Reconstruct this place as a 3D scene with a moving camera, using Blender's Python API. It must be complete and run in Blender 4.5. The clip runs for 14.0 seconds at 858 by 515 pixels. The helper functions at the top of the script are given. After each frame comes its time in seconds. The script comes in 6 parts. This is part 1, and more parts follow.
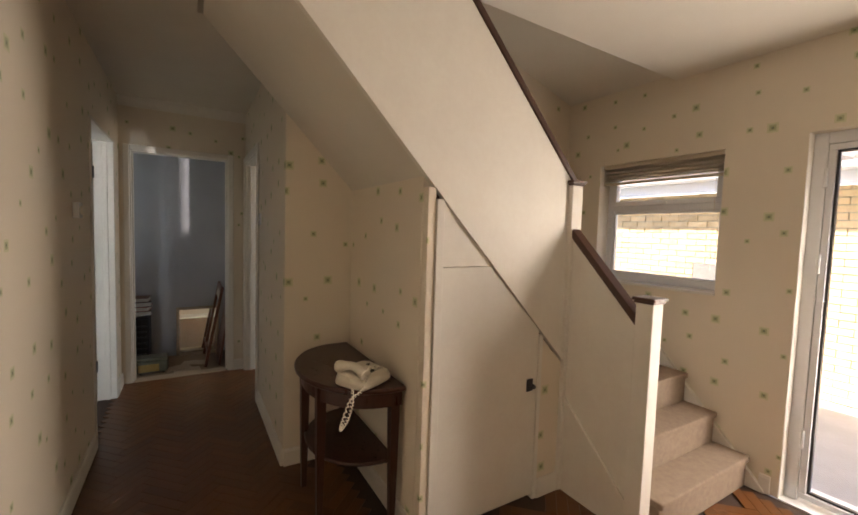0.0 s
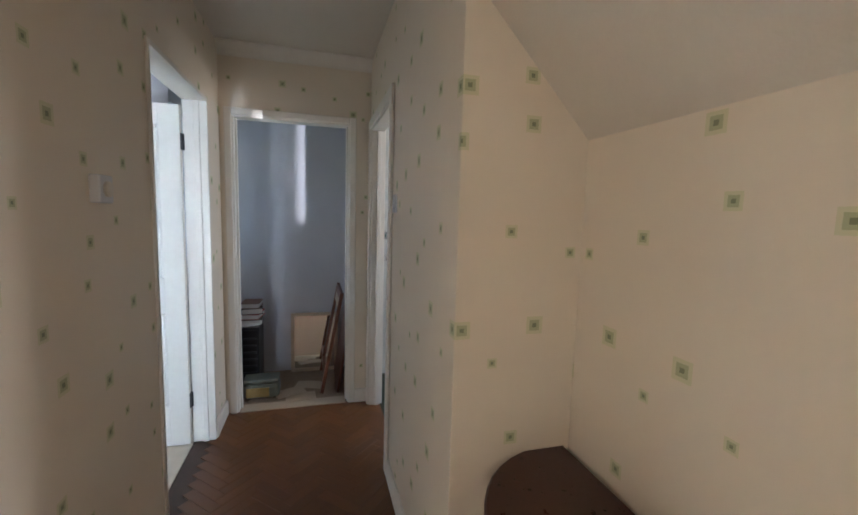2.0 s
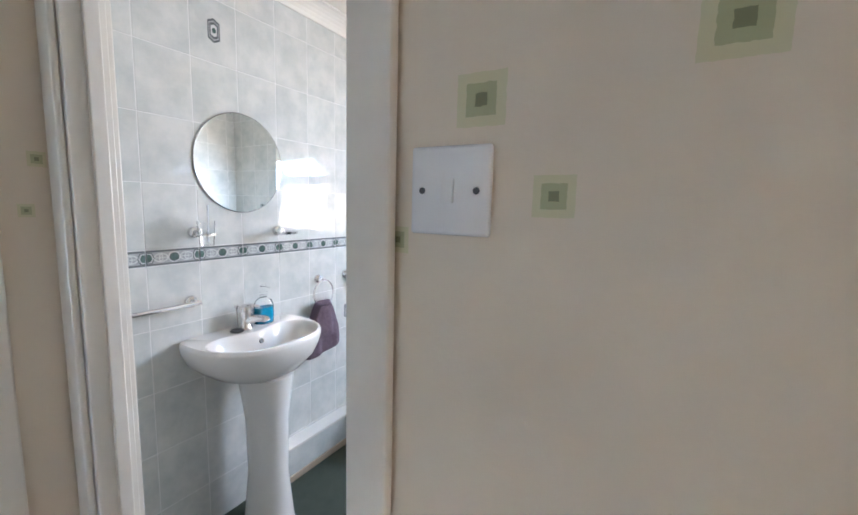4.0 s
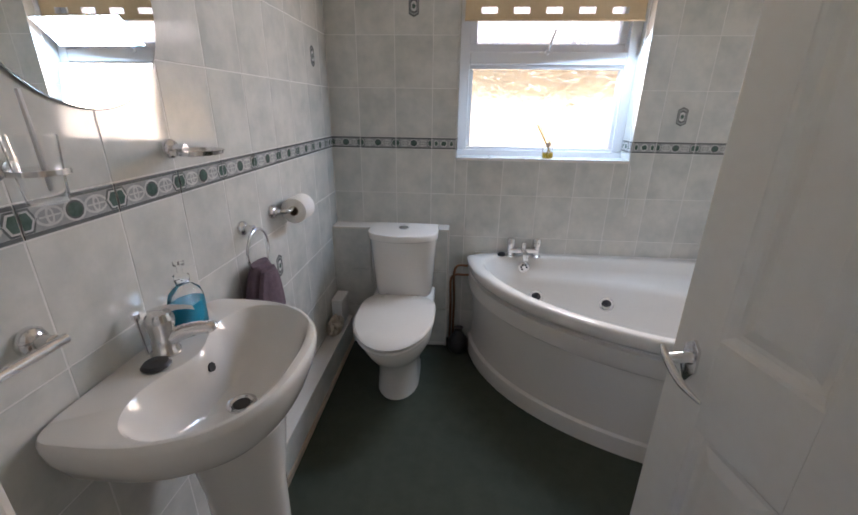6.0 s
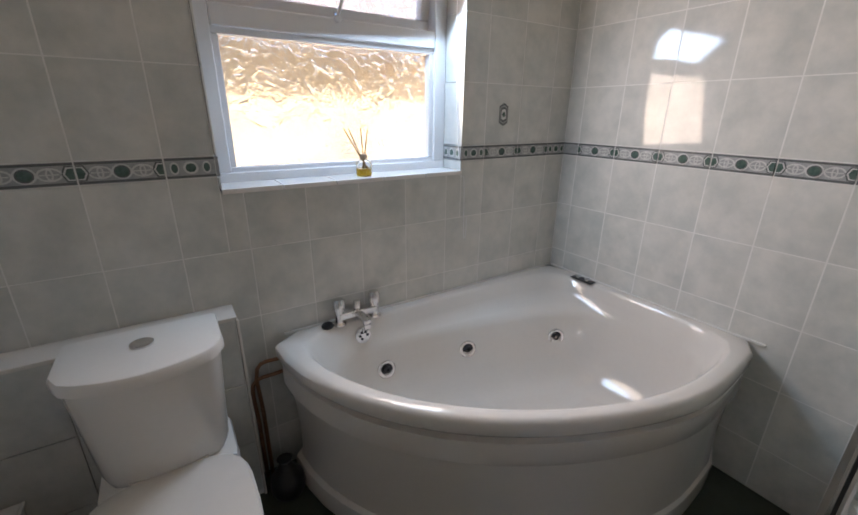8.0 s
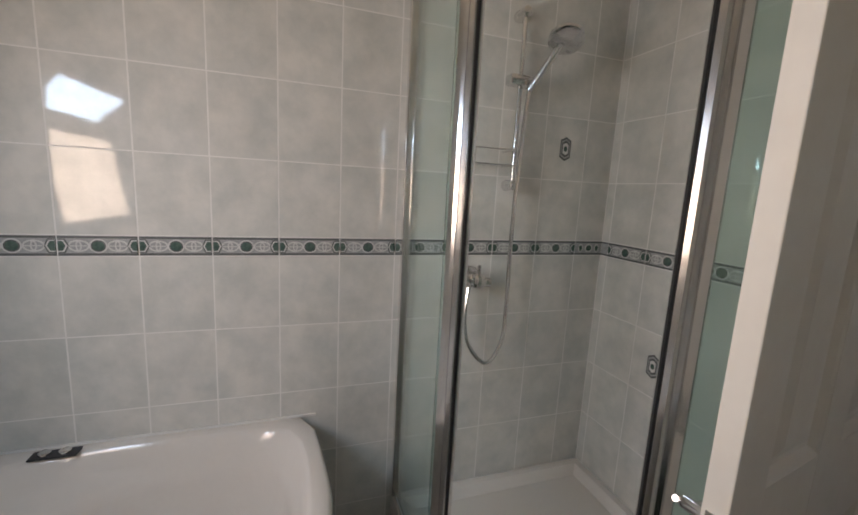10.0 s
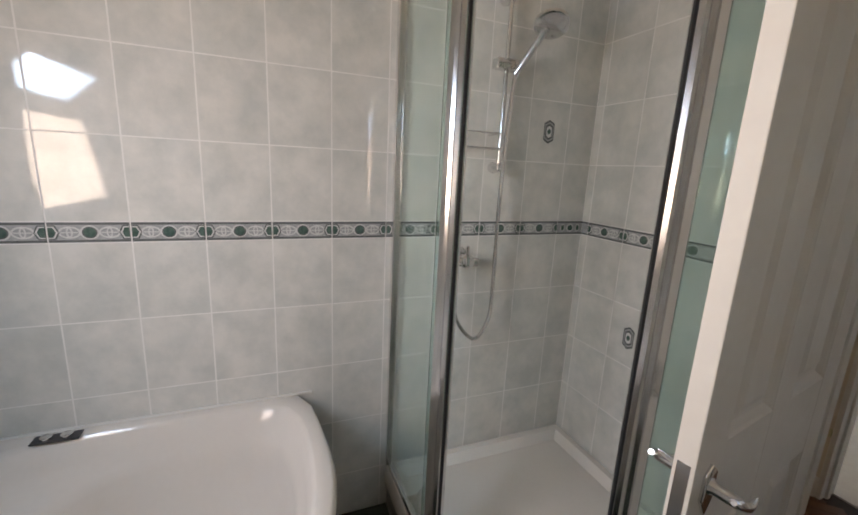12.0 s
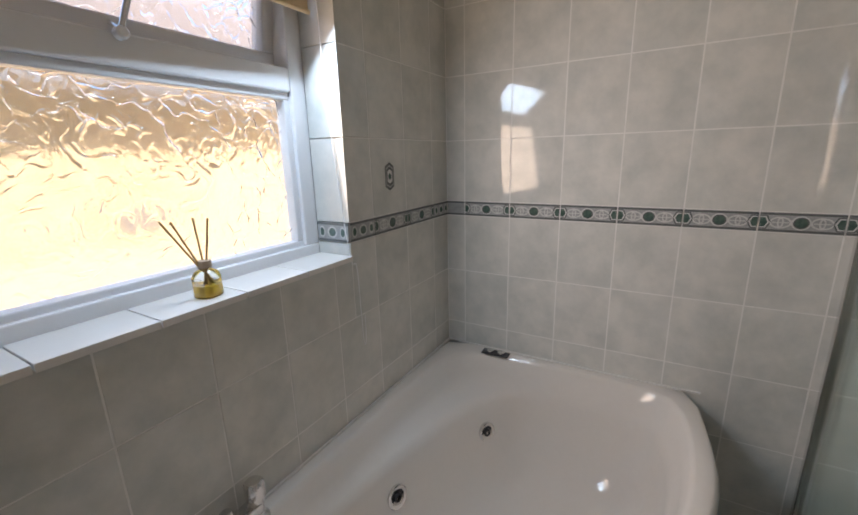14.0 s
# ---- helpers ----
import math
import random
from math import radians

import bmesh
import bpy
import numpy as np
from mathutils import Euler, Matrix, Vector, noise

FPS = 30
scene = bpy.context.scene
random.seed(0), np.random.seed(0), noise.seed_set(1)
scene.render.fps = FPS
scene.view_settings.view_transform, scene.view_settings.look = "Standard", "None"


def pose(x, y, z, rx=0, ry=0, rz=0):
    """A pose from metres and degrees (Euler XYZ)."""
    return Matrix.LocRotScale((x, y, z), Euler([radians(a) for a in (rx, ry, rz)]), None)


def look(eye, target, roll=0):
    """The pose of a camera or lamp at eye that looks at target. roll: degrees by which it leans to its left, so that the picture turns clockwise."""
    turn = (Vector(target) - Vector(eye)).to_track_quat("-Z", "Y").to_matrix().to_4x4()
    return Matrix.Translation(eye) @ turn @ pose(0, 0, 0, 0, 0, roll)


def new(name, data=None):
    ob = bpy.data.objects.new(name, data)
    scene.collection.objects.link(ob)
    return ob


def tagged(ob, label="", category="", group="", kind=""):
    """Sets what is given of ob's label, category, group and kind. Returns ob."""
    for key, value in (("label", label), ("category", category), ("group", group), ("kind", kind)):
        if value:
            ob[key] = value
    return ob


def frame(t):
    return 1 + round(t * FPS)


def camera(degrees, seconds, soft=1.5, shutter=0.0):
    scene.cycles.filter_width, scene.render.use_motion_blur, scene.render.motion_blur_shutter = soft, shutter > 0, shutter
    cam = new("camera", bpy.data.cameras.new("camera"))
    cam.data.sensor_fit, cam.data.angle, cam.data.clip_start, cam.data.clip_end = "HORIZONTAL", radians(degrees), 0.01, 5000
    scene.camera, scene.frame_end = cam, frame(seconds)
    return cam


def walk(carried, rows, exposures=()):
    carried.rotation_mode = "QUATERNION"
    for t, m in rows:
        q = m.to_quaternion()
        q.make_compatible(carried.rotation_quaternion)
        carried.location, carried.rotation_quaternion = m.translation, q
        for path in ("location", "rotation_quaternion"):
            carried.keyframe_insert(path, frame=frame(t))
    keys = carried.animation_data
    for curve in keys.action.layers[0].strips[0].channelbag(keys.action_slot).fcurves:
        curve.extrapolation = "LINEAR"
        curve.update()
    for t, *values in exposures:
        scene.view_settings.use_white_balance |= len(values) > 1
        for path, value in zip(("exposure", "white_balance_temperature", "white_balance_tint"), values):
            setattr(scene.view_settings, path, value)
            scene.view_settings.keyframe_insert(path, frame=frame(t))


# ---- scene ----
cam = camera(93.6, 14.0, soft=1.7)
PATH = [
    (0, (0.518, -0.225, 1.403), (1.542, 1.488, 1.278), 1.8),
    (0.5, (0.548, -0.002, 1.394), (1.307, 1.843, 1.256), 1.3),
    (1, (0.578, 0.29, 1.417), (1.172, 2.194, 1.272), 1.8),
    (1.5, (0.572, 0.693, 1.424), (1.109, 2.612, 1.25), 1.8),
    (2, (0.617, 1.129, 1.413), (1.155, 3.044, 1.202), 1.6),
    (2.5, (0.617, 1.567, 1.42), (1.348, 3.415, 1.189), 1.4),
    (3, (0.588, 2.027, 1.439), (1.683, 3.686, 1.214), 2.1),
    (3.5, (0.614, 2.49, 1.443), (2.068, 3.846, 1.222), 2.1),
    (3.7, (0.612, 2.66, 1.448), (2.187, 3.871, 1.225), 1.9),
    (5.8, (0.954, 3.807, 1.405), (2.834, 3.963, 0.742), 1.0),
    (6, (0.993, 3.843, 1.412), (2.864, 3.968, 0.715), 0.8),
    (6.5, (1.15, 3.88, 1.389), (3.024, 3.892, 0.69), 0.3),
    (7, (1.411, 3.899, 1.383), (3.283, 3.751, 0.695), 0.1),
    (7.5, (1.616, 3.942, 1.375), (3.451, 3.505, 0.713), -0.2),
    (8, (1.886, 3.988, 1.386), (3.467, 2.964, 0.713), 0.6),
    (8.5, (2.098, 3.908, 1.385), (3.246, 2.402, 0.74), 1.4),
    (9, (2.27, 3.745, 1.361), (2.824, 1.902, 0.816), 2.1),
    (9.2, (2.339, 3.693, 1.37), (2.561, 1.77, 0.869), 2.4),
    (11.5, (2.406, 3.695, 1.517), (1.421, 1.959, 1.389), 1.8),
    (12, (2.433, 3.721, 1.453), (1.686, 1.914, 1.03), 2.8),
    (12.5, (2.409, 3.771, 1.422), (2.245, 1.855, 0.871), 2.6),
    (13, (2.447, 3.809, 1.426), (2.944, 1.956, 0.86), 0.7),
    (13.5, (2.474, 3.838, 1.449), (3.455, 2.178, 0.918), -0.9),
    (14, (2.477, 3.843, 1.45), (3.453, 2.167, 0.961), -1.5),
]
walk(cam, [(t, look(eye, target, roll)) for t, eye, target, roll in PATH],
     exposures=[(0, 2.1, 6700, 16), (0.5, 2.2, 6600, 16), (1.0, 2.35, 6000, 16), (1.5, 2.65, 5700, 15), (2.0, 3.0, 5500, 14), (2.5, 3.25, 5700, 14), (3.0, 3.5, 6600, 15), (3.5, 3.75, 5250, 14), (5.8, 2.55, 6050, 20), (6.5, 2.45, 6050, 20), (7.5, 2.15, 6000, 20), (8.5, 1.8, 6600, 20), (9.0, 1.65, 6550, 20), (11.5, 2.0, 6700, 20), (12.5, 2.1, 6350, 20), (13.3, 1.9, 6600, 20), (14.0, 1.6, 6700, 20)])


# ---- light ----
SUN_EL, SUN_AZ = radians(48), (0.62, 0.785)      # the light travels towards +x and +y
world = bpy.data.worlds.new("sky")
scene.world = world
world.use_nodes = True
wn = world.node_tree.nodes
sky = wn.new("ShaderNodeTexSky")
sky.sky_type, sky.sun_disc = "NISHITA", False
sky.sun_elevation, sky.sun_rotation = SUN_EL, math.atan2(-SUN_AZ[0], -SUN_AZ[1])
world.node_tree.links.new(sky.outputs[0], wn["Background"].inputs[0])
wn["Background"].inputs[1].default_value = 0.15
sun_data = bpy.data.lights.new("sun", "SUN")
sun_data.energy, sun_data.angle, sun_data.color = 5.0, radians(0.5), (1.0, 0.93, 0.82)
sun = new("sun", sun_data)
sun.matrix_world = look((0, 0, 9), (SUN_AZ[0] * math.cos(SUN_EL), SUN_AZ[1] * math.cos(SUN_EL), 9 - math.sin(SUN_EL)))


def area_lamp(name, eye, target, w, h, watts, color):
    data = bpy.data.lights.new(name, "AREA")
    data.shape, data.size, data.size_y, data.energy, data.color = "RECTANGLE", w, h, watts, color
    ob = new(name, data)
    ob.matrix_world = look(eye, target)
    return ob


# lamps in the glazed openings, standing in for daylight
area_lamp("door_daylight", (3.47, 0.02, 1.05), (0, 0.02, 0.55), 0.56, 1.75, 9.0, (1.0, 0.92, 0.80))
area_lamp("bath_window_daylight", (3.302, 3.27, 1.42), (2.2, 3.20, 1.62), 0.60, 0.40, 2.6, (1.0, 0.81, 0.61))
area_lamp("bath_toplight_daylight", (3.304, 3.24, 1.77), (2.4, 3.17, 0.75), 0.54, 0.18, 2.1, (0.60, 0.82, 1.0))
area_lamp("front_room_daylight", (-0.62, 0.64, 0.93), (-3.4, 2.5, 1.1), 0.58, 0.48, 8.0, (0.74, 0.89, 1.0))
# added lamp, source unknown, throwing the light patch through to the store room wall
area_lamp("patch_lamp", (-2.475, -4.2, -0.02), (0.45, 4.3, 1.45), 0.10, 0.10, 150, (1.0, 0.97, 0.92))
# added fill for the store room, which has no known source
area_lamp("store_fill_lamp", (-0.34, 4.475, 1.55), (0.5, 4.6, 1.3), 0.5, 1.0, 0.09, (0.90, 0.93, 1.0))


# ---- materials ----
def material(name, color=(0.8, 0.8, 0.8), rough=0.5, metal=0.0):
    m = bpy.data.materials.new(name)
    m.use_nodes = True
    b = m.node_tree.nodes["Principled BSDF"]
    b.inputs["Base Color"].default_value = (*color, 1)
    b.inputs["Roughness"].default_value = rough
    b.inputs["Metallic"].default_value = metal
    return m


def node(m, kind, **values):
    n = m.node_tree.nodes.new("ShaderNode" + kind)
    for k, v in values.items():
        n.inputs[k].default_value = v
    return n


def link(m, a, b):
    m.node_tree.links.new(a, b)


def bsdf(m):
    return m.node_tree.nodes["Principled BSDF"]


def math_node(m, op, a, b=None, c=None):
    n = m.node_tree.nodes.new("ShaderNodeMath")
    n.operation = op
    for i, v in enumerate((a, b, c)):
        if v is None:
            continue
        if isinstance(v, (int, float)):
            n.inputs[i].default_value = v
        else:
            link(m, v, n.inputs[i])
    return n.outputs[0]


def mixed(m, fac, a, b):
    n = m.node_tree.nodes.new("ShaderNodeMix")
    n.data_type = "RGBA"
    for sock, v in ((n.inputs[0], fac), (n.inputs[6], a), (n.inputs[7], b)):
        if isinstance(v, (int, float)):
            sock.default_value = v
        elif isinstance(v, tuple):
            sock.default_value = (*v, 1)
        else:
            link(m, v, sock)
    return n.outputs[2]


def mottled(name, a, b, scale=6.0, rough=0.5, metal=0.0, bump=0.0, fine=60.0, detail=4.0, rough_var=0.1, pieces=0.0):
    """Two tones by noise at two scales, with relief and uneven gloss; pieces: how far single pieces differ in tone."""
    m = material(name, a, rough, metal)
    co = node(m, "TexCoord").outputs["Object"]
    big = node(m, "TexNoise", Scale=scale, Detail=detail, Roughness=0.6)
    small = node(m, "TexNoise", Scale=fine, Detail=3.0)
    link(m, co, big.inputs["Vector"]), link(m, co, small.inputs["Vector"])
    f = math_node(m, "MULTIPLY_ADD", small.outputs[0], 0.35, math_node(m, "MULTIPLY", big.outputs[0], 0.75))
    ramp = node(m, "MapRange")
    ramp.inputs[1].default_value, ramp.inputs[2].default_value = 0.35, 0.72
    link(m, f, ramp.inputs[0])
    out = mixed(m, ramp.outputs[0], a, b)
    if pieces:
        hsv = node(m, "HueSaturation")
        rnd = node(m, "ObjectInfo").outputs["Random"]
        link(m, math_node(m, "MULTIPLY_ADD", rnd, 2 * pieces, 1 - pieces), hsv.inputs["Value"])
        link(m, out, hsv.inputs["Color"])
        out = hsv.outputs[0]
    link(m, out, bsdf(m).inputs["Base Color"])
    link(m, math_node(m, "MULTIPLY_ADD", big.outputs[0], rough_var, rough - rough_var / 2), bsdf(m).inputs["Roughness"])
    if bump:
        n = node(m, "Bump", Strength=bump, Distance=0.004)
        link(m, small.outputs[0], n.inputs["Height"])
        link(m, n.outputs[0], bsdf(m).inputs["Normal"])
    return m


def wallpaper_material():
    """Cream paper with scattered small green squares, each of three nested tones."""
    m = material("wallpaper", (0.72, 0.60, 0.43), 0.6)
    sep = node(m, "SeparateXYZ")
    link(m, node(m, "TexCoord").outputs["Object"], sep.inputs[0])
    com = node(m, "CombineXYZ")
    link(m, math_node(m, "ADD", sep.outputs[0], sep.outputs[1]), com.inputs[0])
    link(m, sep.outputs[2], com.inputs[1])
    v = node(m, "TexVoronoi", Scale=4.6, Randomness=0.72)
    v.voronoi_dimensions, v.distance = "2D", "CHEBYCHEV"
    link(m, com.outputs[0], v.inputs["Vector"])
    grain = node(m, "TexNoise", Scale=160.0, Detail=3.0)
    blot = node(m, "TexNoise", Scale=1.7, Detail=4.0)
    link(m, com.outputs[0], blot.inputs["Vector"]), link(m, com.outputs[0], grain.inputs["Vector"])
    d = math_node(m, "DIVIDE", v.outputs["Distance"], 4.6)
    own = node(m, "SeparateColor")
    link(m, v.outputs["Color"], own.inputs[0])
    d = math_node(m, "DIVIDE", d, math_node(m, "MULTIPLY_ADD", own.outputs[0], 0.55, 0.55))
    d = math_node(m, "MULTIPLY_ADD", grain.outputs[0], 0.003, d)
    base = mixed(m, blot.outputs[0], (0.80, 0.725, 0.605), (0.73, 0.65, 0.53))
    out = mixed(m, math_node(m, "LESS_THAN", d, 0.026), base, (0.65, 0.63, 0.43))
    out = mixed(m, math_node(m, "LESS_THAN", d, 0.0165), out, (0.44, 0.46, 0.27))
    out = mixed(m, math_node(m, "LESS_THAN", d, 0.0075), out, (0.22, 0.24, 0.14))
    link(m, out, bsdf(m).inputs["Base Color"])
    n = node(m, "Bump", Strength=0.15, Distance=0.002)
    link(m, grain.outputs[0], n.inputs["Height"]), link(m, n.outputs[0], bsdf(m).inputs["Normal"])
    return m


def wood_material(name, a, b, rough=0.35, stretch=(14, 14, 1.5), pieces=0.0):
    m = material(name, a, rough)
    mp = node(m, "Mapping", Scale=stretch)
    link(m, node(m, "TexCoord").outputs["Object"], mp.inputs["Vector"])
    if pieces:
        rnd = node(m, "ObjectInfo").outputs["Random"]
        isl = node(m, "NewGeometry").outputs["Random Per Island"]
        add = math_node(m, "ADD", rnd, isl)
        off = node(m, "CombineXYZ")
        link(m, math_node(m, "MULTIPLY", add, 37.0), off.inputs[2])
        link(m, off.outputs[0], mp.inputs["Location"])
    n1 = node(m, "TexNoise", Scale=3.0, Detail=6.0, Roughness=0.65)
    link(m, mp.outputs[0], n1.inputs["Vector"])
    out = mixed(m, n1.outputs[0], a, b)
    if pieces:
        hsv = node(m, "HueSaturation")
        link(m, math_node(m, "MULTIPLY_ADD", math_node(m, "FRACT", add), 2 * pieces, 1 - pieces), hsv.inputs["Value"])
        link(m, out, hsv.inputs["Color"])
        out = hsv.outputs[0]
    link(m, out, bsdf(m).inputs["Base Color"])
    link(m, math_node(m, "MULTIPLY_ADD", n1.outputs[0], 0.2, rough - 0.1), bsdf(m).inputs["Roughness"])
    bp = node(m, "Bump", Strength=0.12, Distance=0.002)
    link(m, n1.outputs[0], bp.inputs["Height"]), link(m, bp.outputs[0], bsdf(m).inputs["Normal"])
    return m


def tile_material():
    """Glazed ceramic: cloudy pale grey-green, each piece clouded in its own way."""
    m = material("glazed_tile", (0.6, 0.63, 0.6), 0.12)
    mp = node(m, "Mapping")
    link(m, node(m, "TexCoord").outputs["Object"], mp.inputs["Vector"])
    rnd = node(m, "ObjectInfo").outputs["Random"]
    off = node(m, "CombineXYZ")
    for i in range(3):
        link(m, math_node(m, "MULTIPLY", rnd, 17.0 + 11 * i), off.inputs[i])
    link(m, off.outputs[0], mp.inputs["Location"])
    n1 = node(m, "TexNoise", Scale=9.0, Detail=6.0, Roughness=0.62)
    n2 = node(m, "TexNoise", Scale=24.0, Detail=3.0)
    link(m, mp.outputs[0], n1.inputs["Vector"]), link(m, mp.outputs[0], n2.inputs["Vector"])
    f = node(m, "MapRange")
    f.inputs[1].default_value, f.inputs[2].default_value = 0.36, 0.68
    link(m, n1.outputs[0], f.inputs[0])
    out = mixed(m, f.outputs[0], (0.665, 0.655, 0.618), (0.515, 0.532, 0.508))
    hsv = node(m, "HueSaturation")
    link(m, math_node(m, "MULTIPLY_ADD", rnd, 0.04, 0.98), hsv.inputs["Value"])
    link(m, out, hsv.inputs["Color"]), link(m, hsv.outputs[0], bsdf(m).inputs["Base Color"])
    bp = node(m, "Bump", Strength=0.035, Distance=0.004)
    link(m, n2.outputs[0], bp.inputs["Height"]), link(m, bp.outputs[0], bsdf(m).inputs["Normal"])
    link(m, math_node(m, "MULTIPLY_ADD", n1.outputs[0], 0.05, 0.035), bsdf(m).inputs["Roughness"])
    return m


def glass_material(name, rough=0.0, tint=(1, 1, 1), relief=0.0):
    m = material(name, tint, rough)
    b = bsdf(m)
    b.inputs["Transmission Weight"].default_value = 1.0
    b.inputs["IOR"].default_value = 1.45
    if relief:
        co = node(m, "TexCoord").outputs["Object"]
        warp = node(m, "TexNoise", Scale=9.0, Detail=2.0)
        link(m, co, warp.inputs["Vector"])
        mx = node(m, "VectorMath")
        mx.operation = "MULTIPLY_ADD"
        link(m, warp.outputs["Color"], mx.inputs[0])
        mx.inputs[1].default_value = (0.25, 0.25, 0.25)
        link(m, co, mx.inputs[2])
        w = node(m, "TexVoronoi", Scale=15.0)
        w.feature = "DISTANCE_TO_EDGE"
        link(m, mx.outputs[0], w.inputs["Vector"])
        ridge = node(m, "MapRange")
        ridge.inputs[1].default_value, ridge.inputs[2].default_value = 0.0, 0.16
        ridge.inputs[3].default_value, ridge.inputs[4].default_value = 1.0, 0.0
        link(m, w.outputs["Distance"], ridge.inputs[0])
        bp = node(m, "Bump", Strength=relief, Distance=0.006)
        link(m, ridge.outputs[0], bp.inputs["Height"]), link(m, bp.outputs[0], b.inputs["Normal"])
    return m


WALLPAPER = wallpaper_material()
CEILING = mottled("ceiling_paint", (0.74, 0.70, 0.62), (0.70, 0.66, 0.58), 3.0, 0.85, bump=0.2, fine=120)
GLOSS = mottled("white_gloss_paint", (0.80, 0.77, 0.70), (0.75, 0.71, 0.64), 4.0, 0.55, fine=40)
PLASTER = mottled("grey_painted_plaster", (0.52, 0.51, 0.53), (0.47, 0.46, 0.48), 2.5, 0.8, bump=0.1)
WHITE_ROOM = mottled("white_painted_plaster", (0.80, 0.80, 0.80), (0.75, 0.76, 0.77), 2.0, 0.7)
PARQUET = wood_material("oak_parquet", (0.105, 0.038, 0.010), (0.165, 0.060, 0.015), 0.34, (5, 22, 22), pieces=0.15)
SCREED = mottled("dark_bitumen", (0.05, 0.03, 0.02), (0.07, 0.04, 0.03), 8, 0.7)
MAHOGANY = wood_material("dark_mahogany", (0.035, 0.012, 0.008), (0.075, 0.024, 0.014), 0.3)
RAIL_WOOD = wood_material("dark_handrail_wood", (0.05, 0.022, 0.014), (0.09, 0.04, 0.025), 0.35)
RED_WOOD = wood_material("red_brown_wood", (0.10, 0.028, 0.014), (0.18, 0.06, 0.03), 0.4)
PALE_WOOD = wood_material("pale_wood", (0.42, 0.32, 0.22), (0.52, 0.41, 0.30), 0.5)
CARPET = mottled("beige_stair_carpet", (0.33, 0.25, 0.18), (0.26, 0.19, 0.14), 30, 0.95, bump=0.6, fine=300)
UPVC = mottled("white_upvc", (0.82, 0.83, 0.85), (0.78, 0.79, 0.81), 3, 0.25)
CERAMIC = mottled("white_ceramic", (0.78, 0.75, 0.71), (0.75, 0.72, 0.68), 2, 0.08, rough_var=0.03)
ACRYLIC = mottled("white_acrylic", (0.72, 0.685, 0.64), (0.69, 0.655, 0.61), 2, 0.09, rough_var=0.04)
CHROME = mottled("chrome", (0.80, 0.79, 0.79), (0.74, 0.73, 0.73), 12, 0.17, 1.0, rough_var=0.08)
GUNMETAL = material("dark_metal", (0.06, 0.06, 0.065), 0.35, 0.6)
BLACK = mottled("black_plastic", (0.012, 0.012, 0.014), (0.02, 0.02, 0.022), 10, 0.4)
TILE = tile_material()
GROUT = mottled("pale_grout", (0.76, 0.75, 0.725), (0.70, 0.69, 0.665), 12, 0.8)
BORDER_BASE = mottled("border_glaze", (0.40, 0.41, 0.41), (0.32, 0.33, 0.33), 60, 0.15)
BORDER_RELIEF = mottled("border_relief_glaze", (0.66, 0.66, 0.65), (0.54, 0.54, 0.53), 80, 0.12)
BORDER_DARK = mottled("border_grey_line", (0.10, 0.11, 0.11), (0.15, 0.16, 0.16), 60, 0.2)
BORDER_GREEN = mottled("border_green_glaze", (0.05, 0.09, 0.075), (0.10, 0.15, 0.13), 70, 0.1)
VINYL = mottled("dark_green_carpet", (0.035, 0.045, 0.032), (0.055, 0.065, 0.048), 14, 0.95, bump=0.5, fine=260)
GLASS = glass_material("clear_glass")
CLEAR_PLASTIC = glass_material("clear_plastic", 0.05)
bsdf(CLEAR_PLASTIC).inputs["IOR"].default_value = 1.12
SHOWER_GLASS = glass_material("green_shower_glass", 0.0, (0.80, 0.91, 0.88))
OBSCURE = glass_material("leaf_patterned_glass", 0.15, (1, 1, 1), 0.34)
MIRROR = material("mirror_silver", (0.86, 0.89, 0.89), 0.01, 1.0)
BRICK = mottled("yellow_stock_brick", (0.80, 0.66, 0.43), (0.66, 0.49, 0.29), 7, 0.9, bump=0.5, fine=90, pieces=0.18)
MORTAR = mottled("mortar", (0.60, 0.53, 0.42), (0.52, 0.46, 0.36), 20, 0.95)
ROOF_TILE = mottled("grey_concrete_roof_tile", (0.22, 0.19, 0.17), (0.16, 0.14, 0.13), 9, 0.9, bump=0.4)
PAVING = mottled("pale_concrete_paving", (0.48, 0.46, 0.43), (0.40, 0.38, 0.35), 4, 0.9, bump=0.4)
GRASS = mottled("grass", (0.06, 0.10, 0.03), (0.09, 0.13, 0.04), 3, 0.95)
IVORY = mottled("ivory_plastic", (0.74, 0.69, 0.59), (0.70, 0.65, 0.55), 8, 0.35)
TOWEL = mottled("purple_towelling", (0.11, 0.075, 0.10), (0.17, 0.12, 0.15), 40, 0.95, bump=1.0, fine=320)
PAPER = mottled("white_tissue_paper", (0.82, 0.80, 0.77), (0.77, 0.75, 0.72), 30, 0.9, bump=0.3, fine=200)
BLUE_SOAP = material("blue_liquid_soap", (0.02, 0.35, 0.55), 0.05)
bsdf(BLUE_SOAP).inputs["Transmission Weight"].default_value = 0.6
VENT_GREY = mottled("weathered_grey_grille", (0.30, 0.28, 0.26), (0.24, 0.22, 0.20), 20, 0.8)
BRASS_PAPER = mottled("mustard_card", (0.42, 0.30, 0.08), (0.34, 0.23, 0.06), 14, 0.8)
CREAM_CARPET = mottled("cream_carpet", (0.62, 0.54, 0.44), (0.55, 0.47, 0.38), 18, 0.95, bump=0.5, fine=260)
YELLOW_OIL = material("yellow_scented_oil", (0.85, 0.55, 0.05), 0.05)
